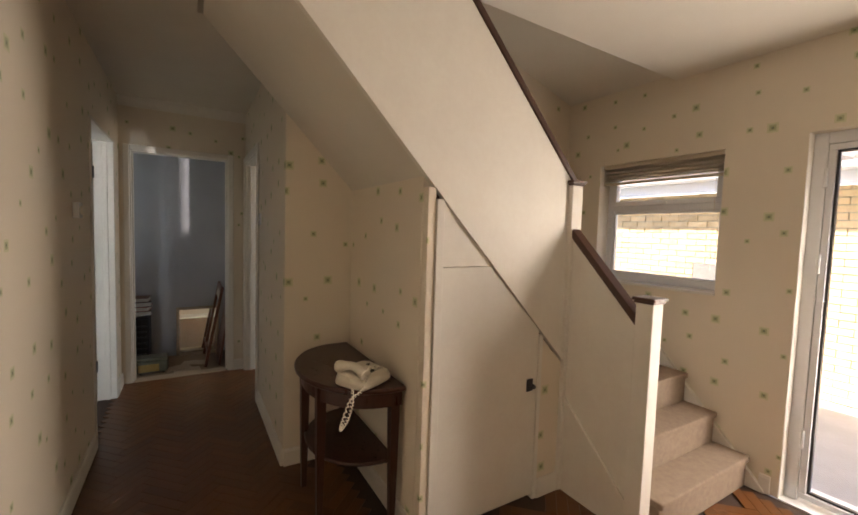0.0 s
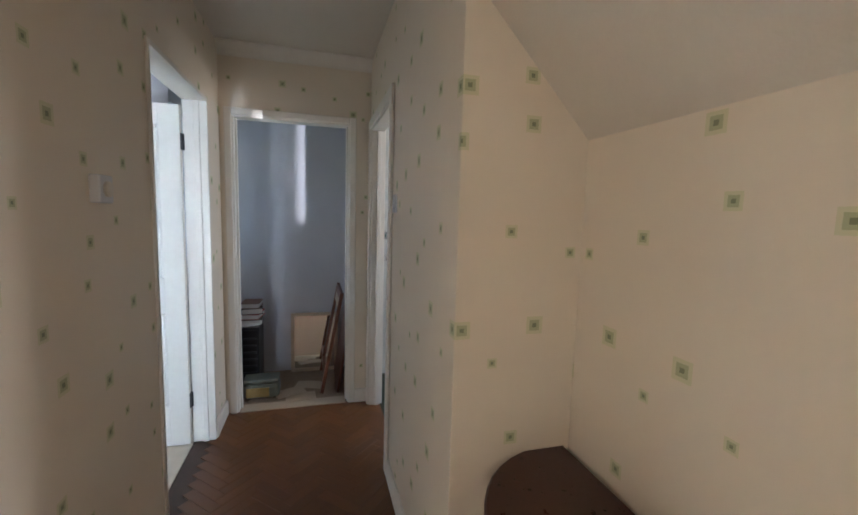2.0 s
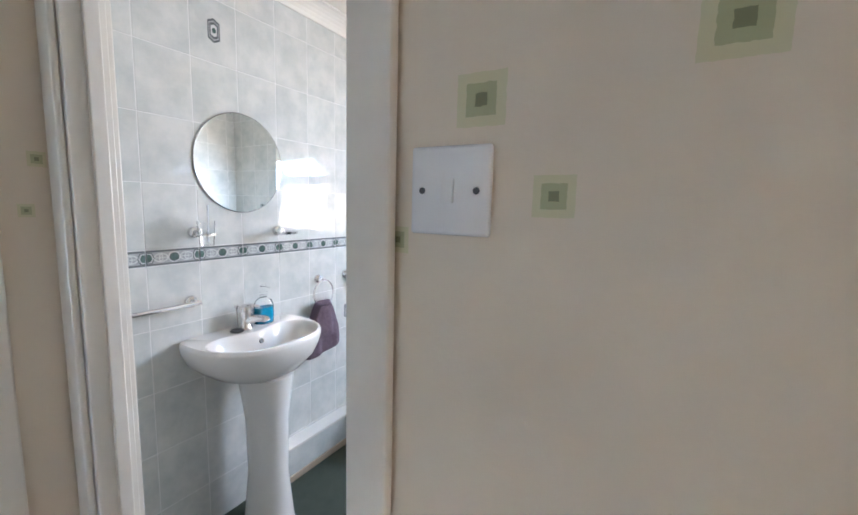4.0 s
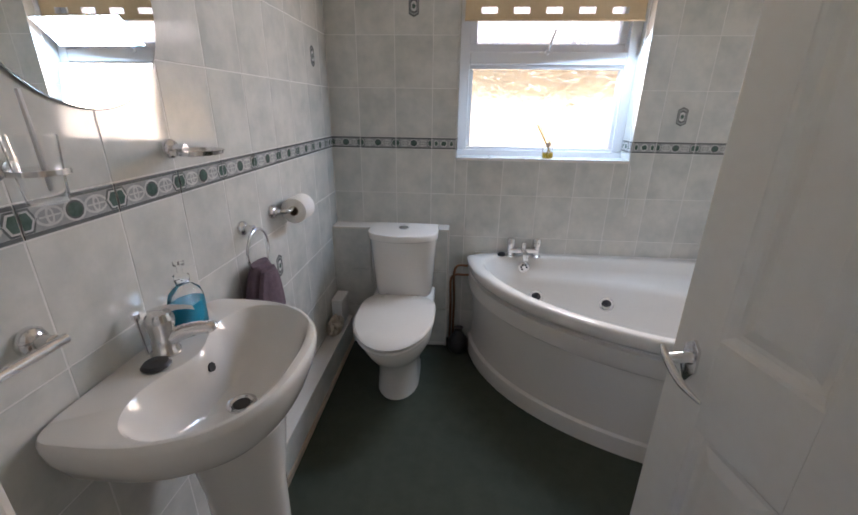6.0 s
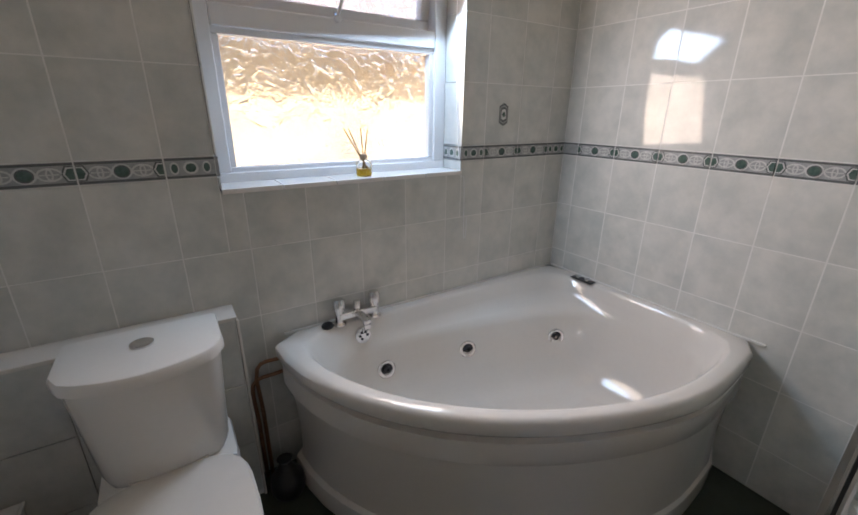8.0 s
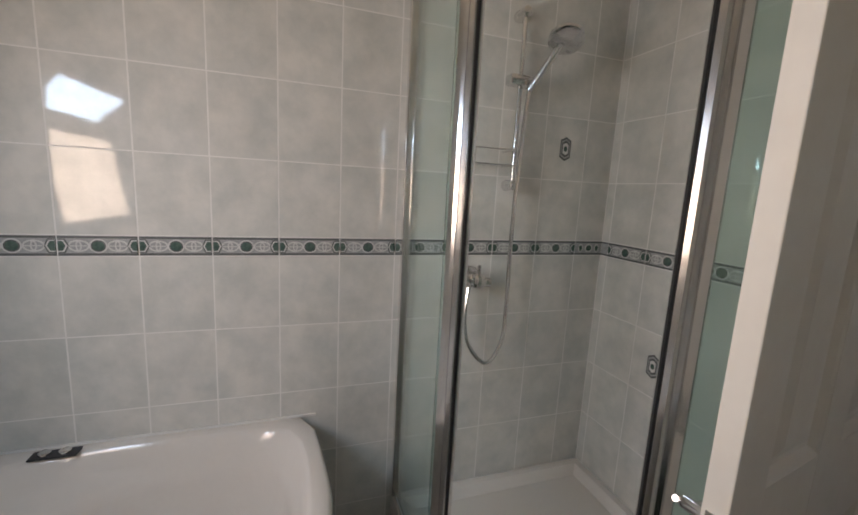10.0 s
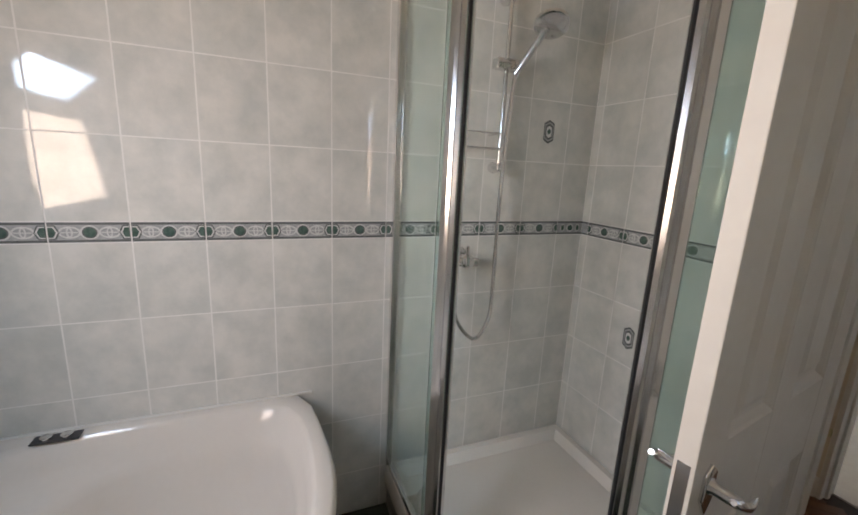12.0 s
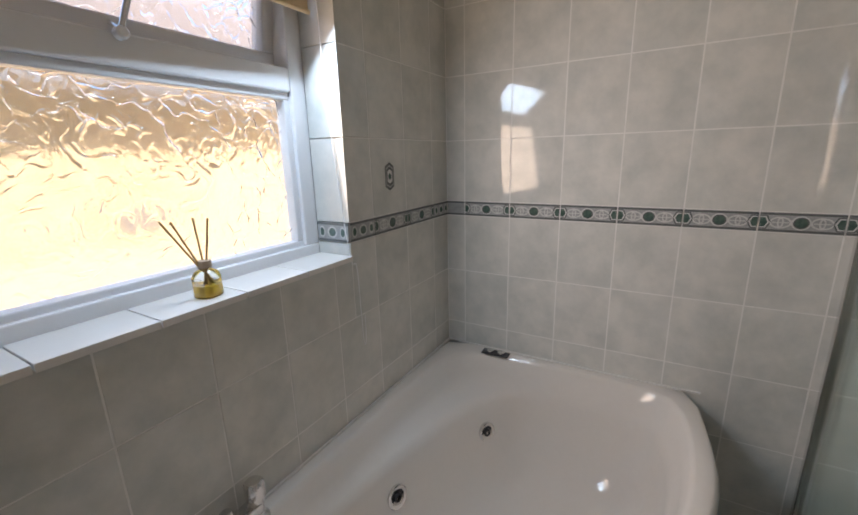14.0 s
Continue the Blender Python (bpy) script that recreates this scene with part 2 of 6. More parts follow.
bsdf(YELLOW_OIL).inputs["Transmission Weight"].default_value = 0.6
BLIND = mottled("cream_blind_fabric", (0.72, 0.58, 0.38), (0.66, 0.52, 0.33), 30, 0.8, bump=0.2, fine=200)
SLAT = mottled("cream_slat", (0.62, 0.54, 0.42), (0.56, 0.48, 0.37), 12, 0.45)
BRASS = mottled("dull_brass", (0.45, 0.33, 0.13), (0.36, 0.26, 0.10), 20, 0.35, 0.9)
GREYGREEN = mottled("grey_green_paint", (0.17, 0.18, 0.14), (0.13, 0.14, 0.11), 9, 0.5)
CLOTH = mottled("cream_cloth", (0.55, 0.50, 0.42), (0.45, 0.40, 0.33), 25, 0.95, bump=0.6, fine=200)
COPPER = mottled("tarnished_copper", (0.35, 0.18, 0.10), (0.25, 0.13, 0.08), 30, 0.4, 0.8)
REED = mottled("dry_cane", (0.42, 0.28, 0.10), (0.34, 0.22, 0.07), 40, 0.7)
RED = mottled("red_label", (0.45, 0.05, 0.03), (0.35, 0.04, 0.03), 12, 0.5)


# ---- shapes ----
def part(name, bm, mat, parent=None, label="", smooth=False):
    me = bpy.data.meshes.new(name)
    bmesh.ops.recalc_face_normals(bm, faces=bm.faces)
    if smooth:
        for f in bm.faces:
            f.smooth = True
        for e in bm.edges:
            if len(e.link_faces) == 2 and e.calc_face_angle(0) > 0.7:
                e.smooth = False
    bm.to_mesh(me)
    bm.free()
    for one in (mat if isinstance(mat, (list, tuple)) else [mat]):
        me.materials.append(one)
    ob = new(name, me)
    if parent is not None:
        ob.parent = parent
    if label:
        ob["label"] = label
    return ob


def thing(name, label, category, group="", kind=""):
    return tagged(new(name), label, category, group, kind)


def add_box(bm, a, b, bevel=0.0, mat=0):
    c = [bm.verts.new((a[0] if i & 1 == 0 else b[0], a[1] if i & 2 == 0 else b[1], a[2] if i & 4 == 0 else b[2])) for i in range(8)]
    fs = [bm.faces.new([c[i] for i in q]) for q in ((0, 2, 3, 1), (4, 5, 7, 6), (0, 1, 5, 4), (2, 6, 7, 3), (0, 4, 6, 2), (1, 3, 7, 5))]
    for f in fs:
        f.material_index = mat
    if bevel:
        es = list({e for f in fs for e in f.edges})
        bmesh.ops.bevel(bm, geom=es, offset=bevel, segments=2, profile=0.5, affect="EDGES")
    return bm


def boxes(*pairs, bevel=0.0):
    bm = bmesh.new()
    for a, b in pairs:
        add_box(bm, a, b, bevel)
    return bm


def add_prism(bm, pts, axis, lo, hi, mat=0):
    """A polygon in the plane across the axis (0, 1, 2), drawn out from lo to hi."""
    def at(p, d):
        q = list(p)
        q.insert(axis, d)
        return q
    v0 = [bm.verts.new(at(p, lo)) for p in pts]
    v1 = [bm.verts.new(at(p, hi)) for p in pts]
    fs = [bm.faces.new(v0), bm.faces.new(v1[::-1])]
    n = len(pts)
    for i in range(n):
        fs.append(bm.faces.new((v0[i], v0[(i + 1) % n], v1[(i + 1) % n], v1[i])))
    for f in fs:
        f.material_index = mat
    return bm


def prism(pts, axis, lo, hi, bevel=0.0):
    bm = bmesh.new()
    add_prism(bm, pts, axis, lo, hi)
    if bevel:
        bmesh.ops.recalc_face_normals(bm, faces=bm.faces)
        bmesh.ops.bevel(bm, geom=list(bm.edges), offset=bevel, segments=2, profile=0.5, affect="EDGES")
    return bm


def loft(rings, close_start=True, close_end=True, bm=None):
    bm = bm or bmesh.new()
    vs = [[bm.verts.new(p) for p in r] for r in rings]
    n = len(vs[0])
    for a, b in zip(vs, vs[1:]):
        for i in range(n):
            bm.faces.new((a[i], a[(i + 1) % n], b[(i + 1) % n], b[i]))
    if close_start:
        bm.faces.new(vs[0][::-1])
    if close_end:
        bm.faces.new(vs[-1])
    return bm


def tube(points, r, seg=10, bm=None, radii=None):
    """A round rod along points."""
    pts = [Vector(p) for p in points]
    rings = []
    up = None
    for i, p in enumerate(pts):
        d = (pts[min(i + 1, len(pts) - 1)] - pts[max(i - 1, 0)]).normalized()
        if up is None:
            up = d.orthogonal().normalized()
        up = (up - d * up.dot(d)).normalized()
        side = d.cross(up)
        rr = radii[i] if radii else r
        rings.append([p + (up * math.cos(k * math.tau / seg) + side * math.sin(k * math.tau / seg)) * rr for k in range(seg)])
    return loft(rings, bm=bm)


def lathe(profile, origin, axis=(0, 0, 1), seg=20, bm=None):
    """profile: (radius, height) pairs, turned round the axis at origin."""
    q = Vector((0, 0, 1)).rotation_difference(Vector(axis))
    o = Vector(origin)
    rings = [[o + q @ Vector((max(r, 1e-4) * math.cos(k * math.tau / seg), max(r, 1e-4) * math.sin(k * math.tau / seg), h)) for k in range(seg)] for r, h in profile]
    return loft(rings, bm=bm)


def curve_points(points, n=8):
    """A smooth line through points (Catmull-Rom)."""
    p = [Vector(q) for q in points]
    out = []
    for i in range(len(p) - 1):
        a, b, c, d = p[max(i - 1, 0)], p[i], p[i + 1], p[min(i + 2, len(p) - 1)]
        for k in range(n):
            t = k / n
            out.append(0.5 * (2 * b + (c - a) * t + (2 * a - 5 * b + 4 * c - d) * t * t + (3 * b - a - 3 * c + d) * t ** 3))
    return out + [p[-1]]


def sheet_with_holes(axis, lo, hi, u0, u1, z0, z1, holes):
    """A wall across an axis (0: x, 1: y) with rectangular holes (u0, u1, z0, z1), as one mesh of butted blocks."""
    us = sorted({u0, u1, *[h[0] for h in holes], *[h[1] for h in holes]})
    bm = bmesh.new()
    for a, b in zip(us, us[1:]):
        free = [(z0, z1)]
        for h in holes:
            if h[0] < b - 1e-6 and h[1] > a + 1e-6:
                nxt = []
                for s, e in free:
                    if h[2] > s:
                        nxt.append((s, min(e, h[2])))
                    if h[3] < e:
                        nxt.append((max(s, h[3]), e))
                free = nxt
        for s, e in free:
            if e - s > 1e-5:
                add_box(bm, (lo, a, s) if axis == 0 else (a, lo, s), (hi, b, e) if axis == 0 else (b, hi, e))
    return bm


def structure(name, bm, mat, label=""):
    return tagged(part(name, bm, mat), label, "", "", "structure")


# ---- plan ----
WX, EX, YB, YE = 0.012, 0.99, 2.17, 4.07           # corridor's two walls, back of the stairs, end wall
WW = -0.103                                         # other side of the corridor's west wall
OX = 3.30                                           # inside of the outer wall
CEIL = 2.46
BX0, BX1, BY0, BY1 = 1.07, 3.297, 2.262, 4.552      # tiled faces of the bathroom
LDOOR = (2.90, 3.755, 0.0, 2.035)
EDOOR = (0.075, 0.855, 0.0, 2.035)
BDOOR = (3.20, 4.005, 0.0, 2.0)
HWIN = (0.985, 1.845, 1.065, 1.96)
FDOOR = (-0.30, 0.605, 0.0, 1.985)
BWIN = (2.912, 3.857, 1.145, 2.06)

structure("wall_west", sheet_with_holes(0, WW, WX, -2.0, YE, 0, CEIL, [LDOOR]), WALLPAPER, "cream wallpaper with scattered small green squares")
structure("wall_end", sheet_with_holes(1, YE, YE + 0.1, WW, 1.0694, 0, CEIL, [EDOOR]), WALLPAPER, "cream wallpaper with scattered small green squares")
structure("wall_corridor_east", sheet_with_holes(0, EX, 1.0694, YB, YE, 0, CEIL, [BDOOR]), WALLPAPER, "cream wallpaper with scattered small green squares")
structure("wall_stair_back", sheet_with_holes(1, YB, 2.2614, 1.0694, OX, 0, 3.4, []), WALLPAPER, "cream wallpaper with scattered small green squares")
structure("wall_east", sheet_with_holes(0, OX, 3.56, -2.0, 2.2614, 0, 3.4, [HWIN, FDOOR]), WALLPAPER, "cream wallpaper with scattered small green squares")
structure("wall_south", sheet_with_holes(1, -2.1, -2.0, WW, 3.56, 0, CEIL, []), WALLPAPER, "cream wallpaper with scattered small green squares")
structure("wall_alcove", prism([(1.385, 0), (1.425, 0), (1.425, 1.608), (1.385, 1.648)], 1, 1.29, YB), WALLPAPER, "cream wallpaper with scattered small green squares")
structure("wall_bathroom_end", boxes(((1.0694, 4.5526, 0), (3.56, 4.66, CEIL))), GROUT)
structure("wall_bathroom_west", boxes(((EX, YE + 0.1, 0), (1.0694, 4.66, CEIL))), GROUT)
wall_bath_out = structure("wall_bathroom_east", sheet_with_holes(0, 3.2976, 3.56, 2.2614, 4.5526, 0, CEIL, [BWIN]), GROUT)

structure("wall_bathroom_south_grout", boxes(((1.0697, 2.2614, 0), (3.2976, 2.2617, CEIL))), GROUT, "pale grouted backing behind the bathroom tiles")
structure("wall_bathroom_west_grout", sheet_with_holes(0, 1.0694, 1.0697, 2.2617, YE, 0, CEIL, [BDOOR]), GROUT, "pale grouted backing behind the bathroom tiles")

# ceilings
bm = boxes(((-4.0, -2.1, CEIL), (3.56, 1.31, CEIL + 0.14)), ((-4.0, 1.31, CEIL), (0.56, YB, CEIL + 0.14)), ((-4.0, YB, CEIL), (1.063, 5.0, CEIL + 0.14)), ((1.063, 2.255, CEIL), (3.56, 4.66, CEIL + 0.14)))
structure("ceiling", bm, CEILING, "off-white painted ceiling")
# sloping lid over the stairs and the upper bulkhead
structure("ceiling_stairwell", prism([(OX, 2.50), (OX, 2.65), (0.56, 3.55), (0.56, 3.4), (1.9, 2.95)], 1, 1.31, YB), CEILING)
structure("wall_stairwell_upper", boxes(((0.56, 1.29, CEIL + 0.14), (3.56, 1.31, 3.6)), ((0.54, 1.31, CEIL + 0.14), (0.56, YB, 3.6))), CEILING)
structure("roof_slab", boxes(((-4.1, -2.2, 3.6), (3.6, 5.1, 3.7))), CEILING)
structure("wall_loft", boxes(((-4.1, -2.2, CEIL + 0.14), (-4.0, 5.1, 3.6)), ((-4.0, 5.0, CEIL + 0.14), (3.56, 5.1, 3.6)), ((-4.0, -2.2, CEIL + 0.14), (3.56, -2.1, 3.6)), ((3.46, 2.255, CEIL + 0.14), (3.56, 5.0, 3.6))), CEILING)

# coving in the corridor and bathroom
def coving(name, runs, size, mat):
    bm = bmesh.new()
    for axis, at, side, a, b in runs:
        pts = [(at, CEIL), (at, CEIL - size)]
        for k in range(7):
            t = k / 6 * math.pi / 2
            pts.append((at + side * (0.008 + (size - 0.008) * (1 - math.cos(t))), CEIL - size + (size - 0.008) * math.sin(t)))
        pts.append((at + side * size, CEIL))
        add_prism(bm, [(p[0], p[1]) for p in pts], axis, a, b)
    return structure(name, bm, mat)


coving("coving_corridor", [(0, YE, -1, WX, EX)], 0.075, GLOSS)
coving("coving_bathroom", [(1, BX0, 1, BY0, BY1), (1, BX1, -1, BY0, BY1), (0, BY0, 1, BX0, BX1), (0, BY1, -1, BX0, BX1)], 0.08, GLOSS)

# floors
structure("floor_hall", boxes(((WW, -2.0, -0.1), (3.30, YE + 0.1, -0.008))), SCREED)
structure("floor_bathroom", boxes(((1.0694, 2.2614, -0.1), (3.2976, 4.5526, 0.0))), VINYL, "dark green short-pile bathroom floor covering")
structure("floor_store", boxes(((-0.3, YE + 0.1, -0.1), (EX, 5.0, 0.0))), CARPET)
structure("floor_front_room", boxes(((-4.0, 0.5, -0.1), (WW, 5.0, 0.0))), CREAM_CARPET, "pale cream fitted carpet")
structure("threshold", boxes(((0.10, YE - 0.01, -0.006), (0.825, YE + 0.1, 0.006)), bevel=0.002), PALE_WOOD)

# skirting boards
def skirting(name, runs):
    bm = bmesh.new()
    for axis, at, side, a, b in runs:
        add_prism(bm, [(at, 0), (at + side * 0.016, 0), (at + side * 0.016, 0.085), (at + side * 0.009, 0.1), (at, 0.1)], axis, a, b)
    return structure(name, bm, GLOSS, "white painted skirting board")


skirting("baseboard", [(1, WX, 1, -2, 2.90), (1, WX, 1, 3.755, YE), (0, YE, -1, 0.89, EX), (1, EX, -1, YB, 3.145), (0, YB, -1, EX, 1.385),
                       (1, 1.385, -1, 1.30, YB - 0.016), (0, 1.255, -1, 2.11, 2.33), (1, OX, -1, -2, -0.36), (1, OX, -1, 0.64, 0.69), (0, -2.0, 1, WX, OX)])


# door linings with architraves
def lining(name, axis, lo, hi, hole, faces, arch=0.05):
    """White lining of a doorway through a wall lo..hi across an axis; faces: sides that carry an architrave."""
    a, b, _, top = hole
    empty = tagged(new(name), "white gloss painted door lining with architrave", "door frame", "", "structure")
    def put(pname, u0, u1, z0, z1, d0, d1, bevel=0.003):
        bm = boxes(((d0, u0, z0), (d1, u1, z1)) if axis == 0 else ((u0, d0, z0), (u1, d1, z1)), bevel=bevel)
        part(pname, bm, GLOSS, empty)
    put("jamb", a, a + 0.022, 0, top, lo - 0.002, hi + 0.002)
    put("jamb", b - 0.022, b, 0, top, lo - 0.002, hi + 0.002)
    put("head", a + 0.022, b - 0.022, top - 0.022, top, lo - 0.002, hi + 0.002)
    mid = (lo + hi) / 2
    put("stop", a + 0.022, a + 0.034, 0, top - 0.022, mid - 0.005, mid + 0.025)
    put("stop", b - 0.034, b - 0.022, 0, top - 0.022, mid - 0.005, mid + 0.025)
    for s in faces:
        d0, d1 = (lo - 0.018, lo - 0.0025) if s < 0 else (hi + 0.0025, hi + 0.018)
        put("architrave", a - arch, a + 0.012, 0, top + arch, d0, d1, 0.005)
        put("architrave", b - 0.012, b + arch, 0, top + arch, d0, d1, 0.005)
        put("architrave", a + 0.012, b - 0.012, top - 0.012, top + arch, d0, d1, 0.005)
    return empty


lining("door_frame_front_room", 0, WW, WX + 0.008, LDOOR, ())
lining("door_frame_store", 1, YE, YE + 0.1, EDOOR, (-1,), 0.033)
lining("door_frame_bathroom", 0, EX, 1.0694, BDOOR, (-1,))


# ---- doors ----
def panel_door(name, label, width, m, height=1.965, handle=True):
    """A white four-panel door; hinge edge at the origin, leaf along +x, thickness along y."""
    d = thing(name, label, "door")
    t = 0.036
    bm = bmesh.new()
    w = width
    st, mid = 0.105, 0.10
    xs = [(st, (w - mid) / 2), ((w + mid) / 2, w - st)]
    zs = [(0.24, 0.80), (1.0, height - 0.11)]
    for a, b in ((0, xs[0][0]), (xs[0][1], xs[1][0]), (xs[1][1], w)):
        add_box(bm, (a, -t / 2, 0.0), (b, t / 2, height), 0.002)
    for a, b in xs:
        for z0, z1 in ((0, zs[0][0]), (zs[0][1], zs[1][0]), (zs[1][1], height)):
            add_box(bm, (a, -t / 2 + 0.0005, z0), (b, t / 2 - 0.0005, z1))
    part("leaf", bm, GLOSS, d)
    for a, b in xs:
        for z0, z1 in zs:
            bm = bmesh.new()
            for s in (-1, 1):
                rings = []
                for inset, dep in ((0, t / 2 - 0.001), (0.006, t / 2 - 0.004), (0.016, t / 2 - 0.014), (0.026, t / 2 - 0.014), (0.052, t / 2 - 0.004), (0.056, t / 2 - 0.004)):
                    rings.append([(x, s * dep, z) for x, z in ((a + inset, z0 + inset), (b - inset, z0 + inset), (b - inset, z1 - inset), (a + inset, z1 - inset))])
                loft(rings, False, True, bm)
            part("panel", bm, GLOSS, d)
    if handle:
        for s in (-1, 1):
            bm = prism([(w - 0.055, 0.868), (w - 0.033, 0.905), (w - 0.036, 0.955), (w - 0.055, 0.972), (w - 0.074, 0.955), (w - 0.077, 0.905)], 1, *sorted((s * (t / 2 - 0.001), s * (t / 2 + 0.007))), bevel=0.003)
            lathe([(0.017, 0.004), (0.012, 0.014), (0.011, 0.05), (0.008, 0.054)], (w - 0.055, s * t / 2, 0.93), (0, s, 0), 16, bm)
            h = part("handle", bm, CHROME, d, "polished chrome lever handle", True)
            arc = curve_points([(w - 0.028, s * (t / 2 + 0.05), 0.945), (w - 0.055, s * (t / 2 + 0.054), 0.93), (w - 0.10, s * (t / 2 + 0.052), 0.905), (w - 0.15, s * (t / 2 + 0.046), 0.895)], 5)
            part("lever", tube(arc, 0.007, 10, radii=[0.003 + 0.006 * math.sin(math.pi * min(1.0, 0.12 + k / 17)) for k in range(len(arc))]), CHROME, h, "", True)
        part("latch_plate", boxes(((w - 0.001, -0.011, 0.86), (w + 0.0015, 0.011, 0.98))), CHROME, d)
    for z in (0.22, height - 0.24):
        bm = tube([(-0.004, t / 2 + 0.004, z), (-0.004, t / 2 + 0.004, z + 0.09)], 0.006, 8)
        add_box(bm, (-0.002, t / 2 - 0.03, z), (0.0, t / 2, z + 0.09))
        part("hinge", bm, GUNMETAL, d, "dark steel butt hinge")
    d.matrix_world = m
    return d


panel_door("bathroom_door", "open white painted panelled door with a chrome lever", 0.70, pose(1.10, 3.225, 0.01, 0, 0, 9.5))
panel_door("front_room_door", "wide open white painted panelled door", 0.76, pose(WW - 0.004, 3.711, 0.01, 0, 0, 177) @ Matrix.Scale(-1, 4, (0, 1, 0)))

# ---- stairs ----
def under(x):
    """Height of the flight's underside."""
    return 3.06 - 1.024 * x


def under_x(z):
    return (3.06 - z) / 1.024


def over(x):
    """Height of the side panel's top edge."""
    return 4.06 - 1.037 * x


def over_x(z):
    return (4.06 - z) / 1.037


stair = tagged(new("staircase"), "white boarded staircase with beige carpeted winding steps", "staircase", "", "structure")
part("side_panel", prism([(2.31, under(2.31)), (2.31, over(2.31)), (over_x(CEIL), CEIL - 0.002), (under_x(CEIL), CEIL - 0.002)], 1, 1.257, 1.288), GLOSS, stair, "smooth white painted boarding")
part("stringer_bead", prism([(2.34, under(2.34) - 0.015), (2.34, under(2.34) + 0.025), (under_x(CEIL - 0.025), CEIL - 0.003), (under_x(CEIL + 0.015), CEIL - 0.003)], 1, 1.238, 1.2568), GLOSS, stair)
part("handrail", prism([(2.31, over(2.31) + 0.002), (2.31, over(2.31) + 0.045), (over_x(CEIL - 0.045), CEIL - 0.002), (over_x(CEIL - 0.002), CEIL - 0.002)], 1, 1.246, 1.30, 0.004), RAIL_WOOD, stair, "dark wooden handrail capping")
part("soffit", prism([(1.44, under(1.44)), (1.44, under(1.44) + 0.025), (under_x(CEIL - 0.025), CEIL - 0.001), (under_x(CEIL), CEIL - 0.001)], 1, 1.289, YB), CEILING, stair, "white sloping plastered underside")
part("outer_panel", prism([(0.849, 0), (1.231, 0), (1.231, 1.41), (0.849, 1.01)], 0, 2.285, 2.315), GLOSS, stair, "smooth white painted boarding")
part("panel_trim", prism([(0.85, 0.12), (0.85, 0.165), (1.231, 0.53), (1.231, 0.485)], 0, 2.272, 2.2848), GLOSS, stair)
part("lower_handrail", prism([(0.85, 1.005), (0.85, 1.055), (1.231, 1.445), (1.231, 1.395)], 0, 2.268, 2.332, 0.004), RAIL_WOOD, stair, "dark wooden handrail")
for y, top in ((0.808, 1.115), (1.272, 1.675)):
    n = part("newel_post", boxes(((2.262, y - 0.04, 0), (2.342, y + 0.04, top)), bevel=0.004), GLOSS, stair)
    bm = boxes(((2.255, y - 0.047, top), (2.349, y + 0.047, top + 0.012)), ((2.248, y - 0.054, top + 0.012), (2.356, y + 0.054, top + 0.027)), bevel=0.004)
    part("cap", bm, RAIL_WOOD, n, "dark wooden newel cap")
for k in range(3):
    y0, z = 0.745 + 0.178 * k, 0.185 * (k + 1)
    part("step", boxes(((2.38, y0 - 0.015, z - 0.035), (3.27, y0 + 0.181, z)), ((2.38, y0, 0 if k == 0 else z - 0.2), (3.27, y0 + 0.175, z - 0.035)), bevel=0.008), CARPET, stair)
part("landing", boxes(((2.38, 1.285, 0.60), (3.27, YB - 0.01, 0.74)), bevel=0.008), CARPET, stair)
for k in range(8):
    x = 2.29 - 0.19 * k
    z = under(x) + 0.30
    part("step", boxes(((x - 0.19, 1.29, z - 0.035), (x + 0.015, YB - 0.003, z)), ((x - 0.02, 1.29, z - 0.185), (x, YB - 0.003, z - 0.035)), bevel=0.005), CARPET, stair)
part("wall_string", prism([(0.66, 0.0), (0.76, 0.0), (1.31, 0.55), (1.31, 0.69), (0.66, 0.01)], 0, 3.272, 3.2995), GLOSS, stair, "white painted stair string on the wall")

# cupboard under the stairs
cup = thing("understairs_cupboard", "white flush cupboard boarding under the stairs", "cupboard")
part("stile", boxes(((1.385, 1.245, 0), (1.425, 1.289, 1.595)), bevel=0.003), WALLPAPER, cup, "wallpapered corner post")
part("stile", boxes(((1.427, 1.236, 0), (1.465, 1.289, 1.545)), bevel=0.003), GLOSS, cup)
part("stile", boxes(((2.082, 1.244, 0), (2.108, 1.289, 0.885)), bevel=0.003), GLOSS, cup)
part("fixed_panel", prism([(1.466, 1.253), (1.75, 1.253), (1.466, 1.54)], 1, 1.252, 1.289), GLOSS, cup)
part("side_paper", prism([(2.11, 0), (2.33, 0), (2.33, 0.65), (2.11, 0.868)], 1, 1.256, 1.289), WALLPAPER, cup, "wallpapered panel beside the cupboard door")
cdoor = part("cupboard_door", prism([(1.467, 0.03), (2.079, 0.03), (2.079, 0.915), (1.745, 1.25), (1.467, 1.25)], 1, 1.249, 1.287, 0.002), GLOSS, cup)
bm = boxes(((2.005, 1.241, 0.60), (2.045, 1.2485, 0.665)), bevel=0.002)
catch = part("catch", bm, GUNMETAL, cdoor, "small dark metal cupboard catch")
part("knob", lathe([(0.006, 0), (0.006, 0.012), (0.013, 0.02), (0.011, 0.03), (0.002, 0.033)], (2.025, 1.241, 0.632), (0, -1, 0), 12), GUNMETAL, catch, "", True)

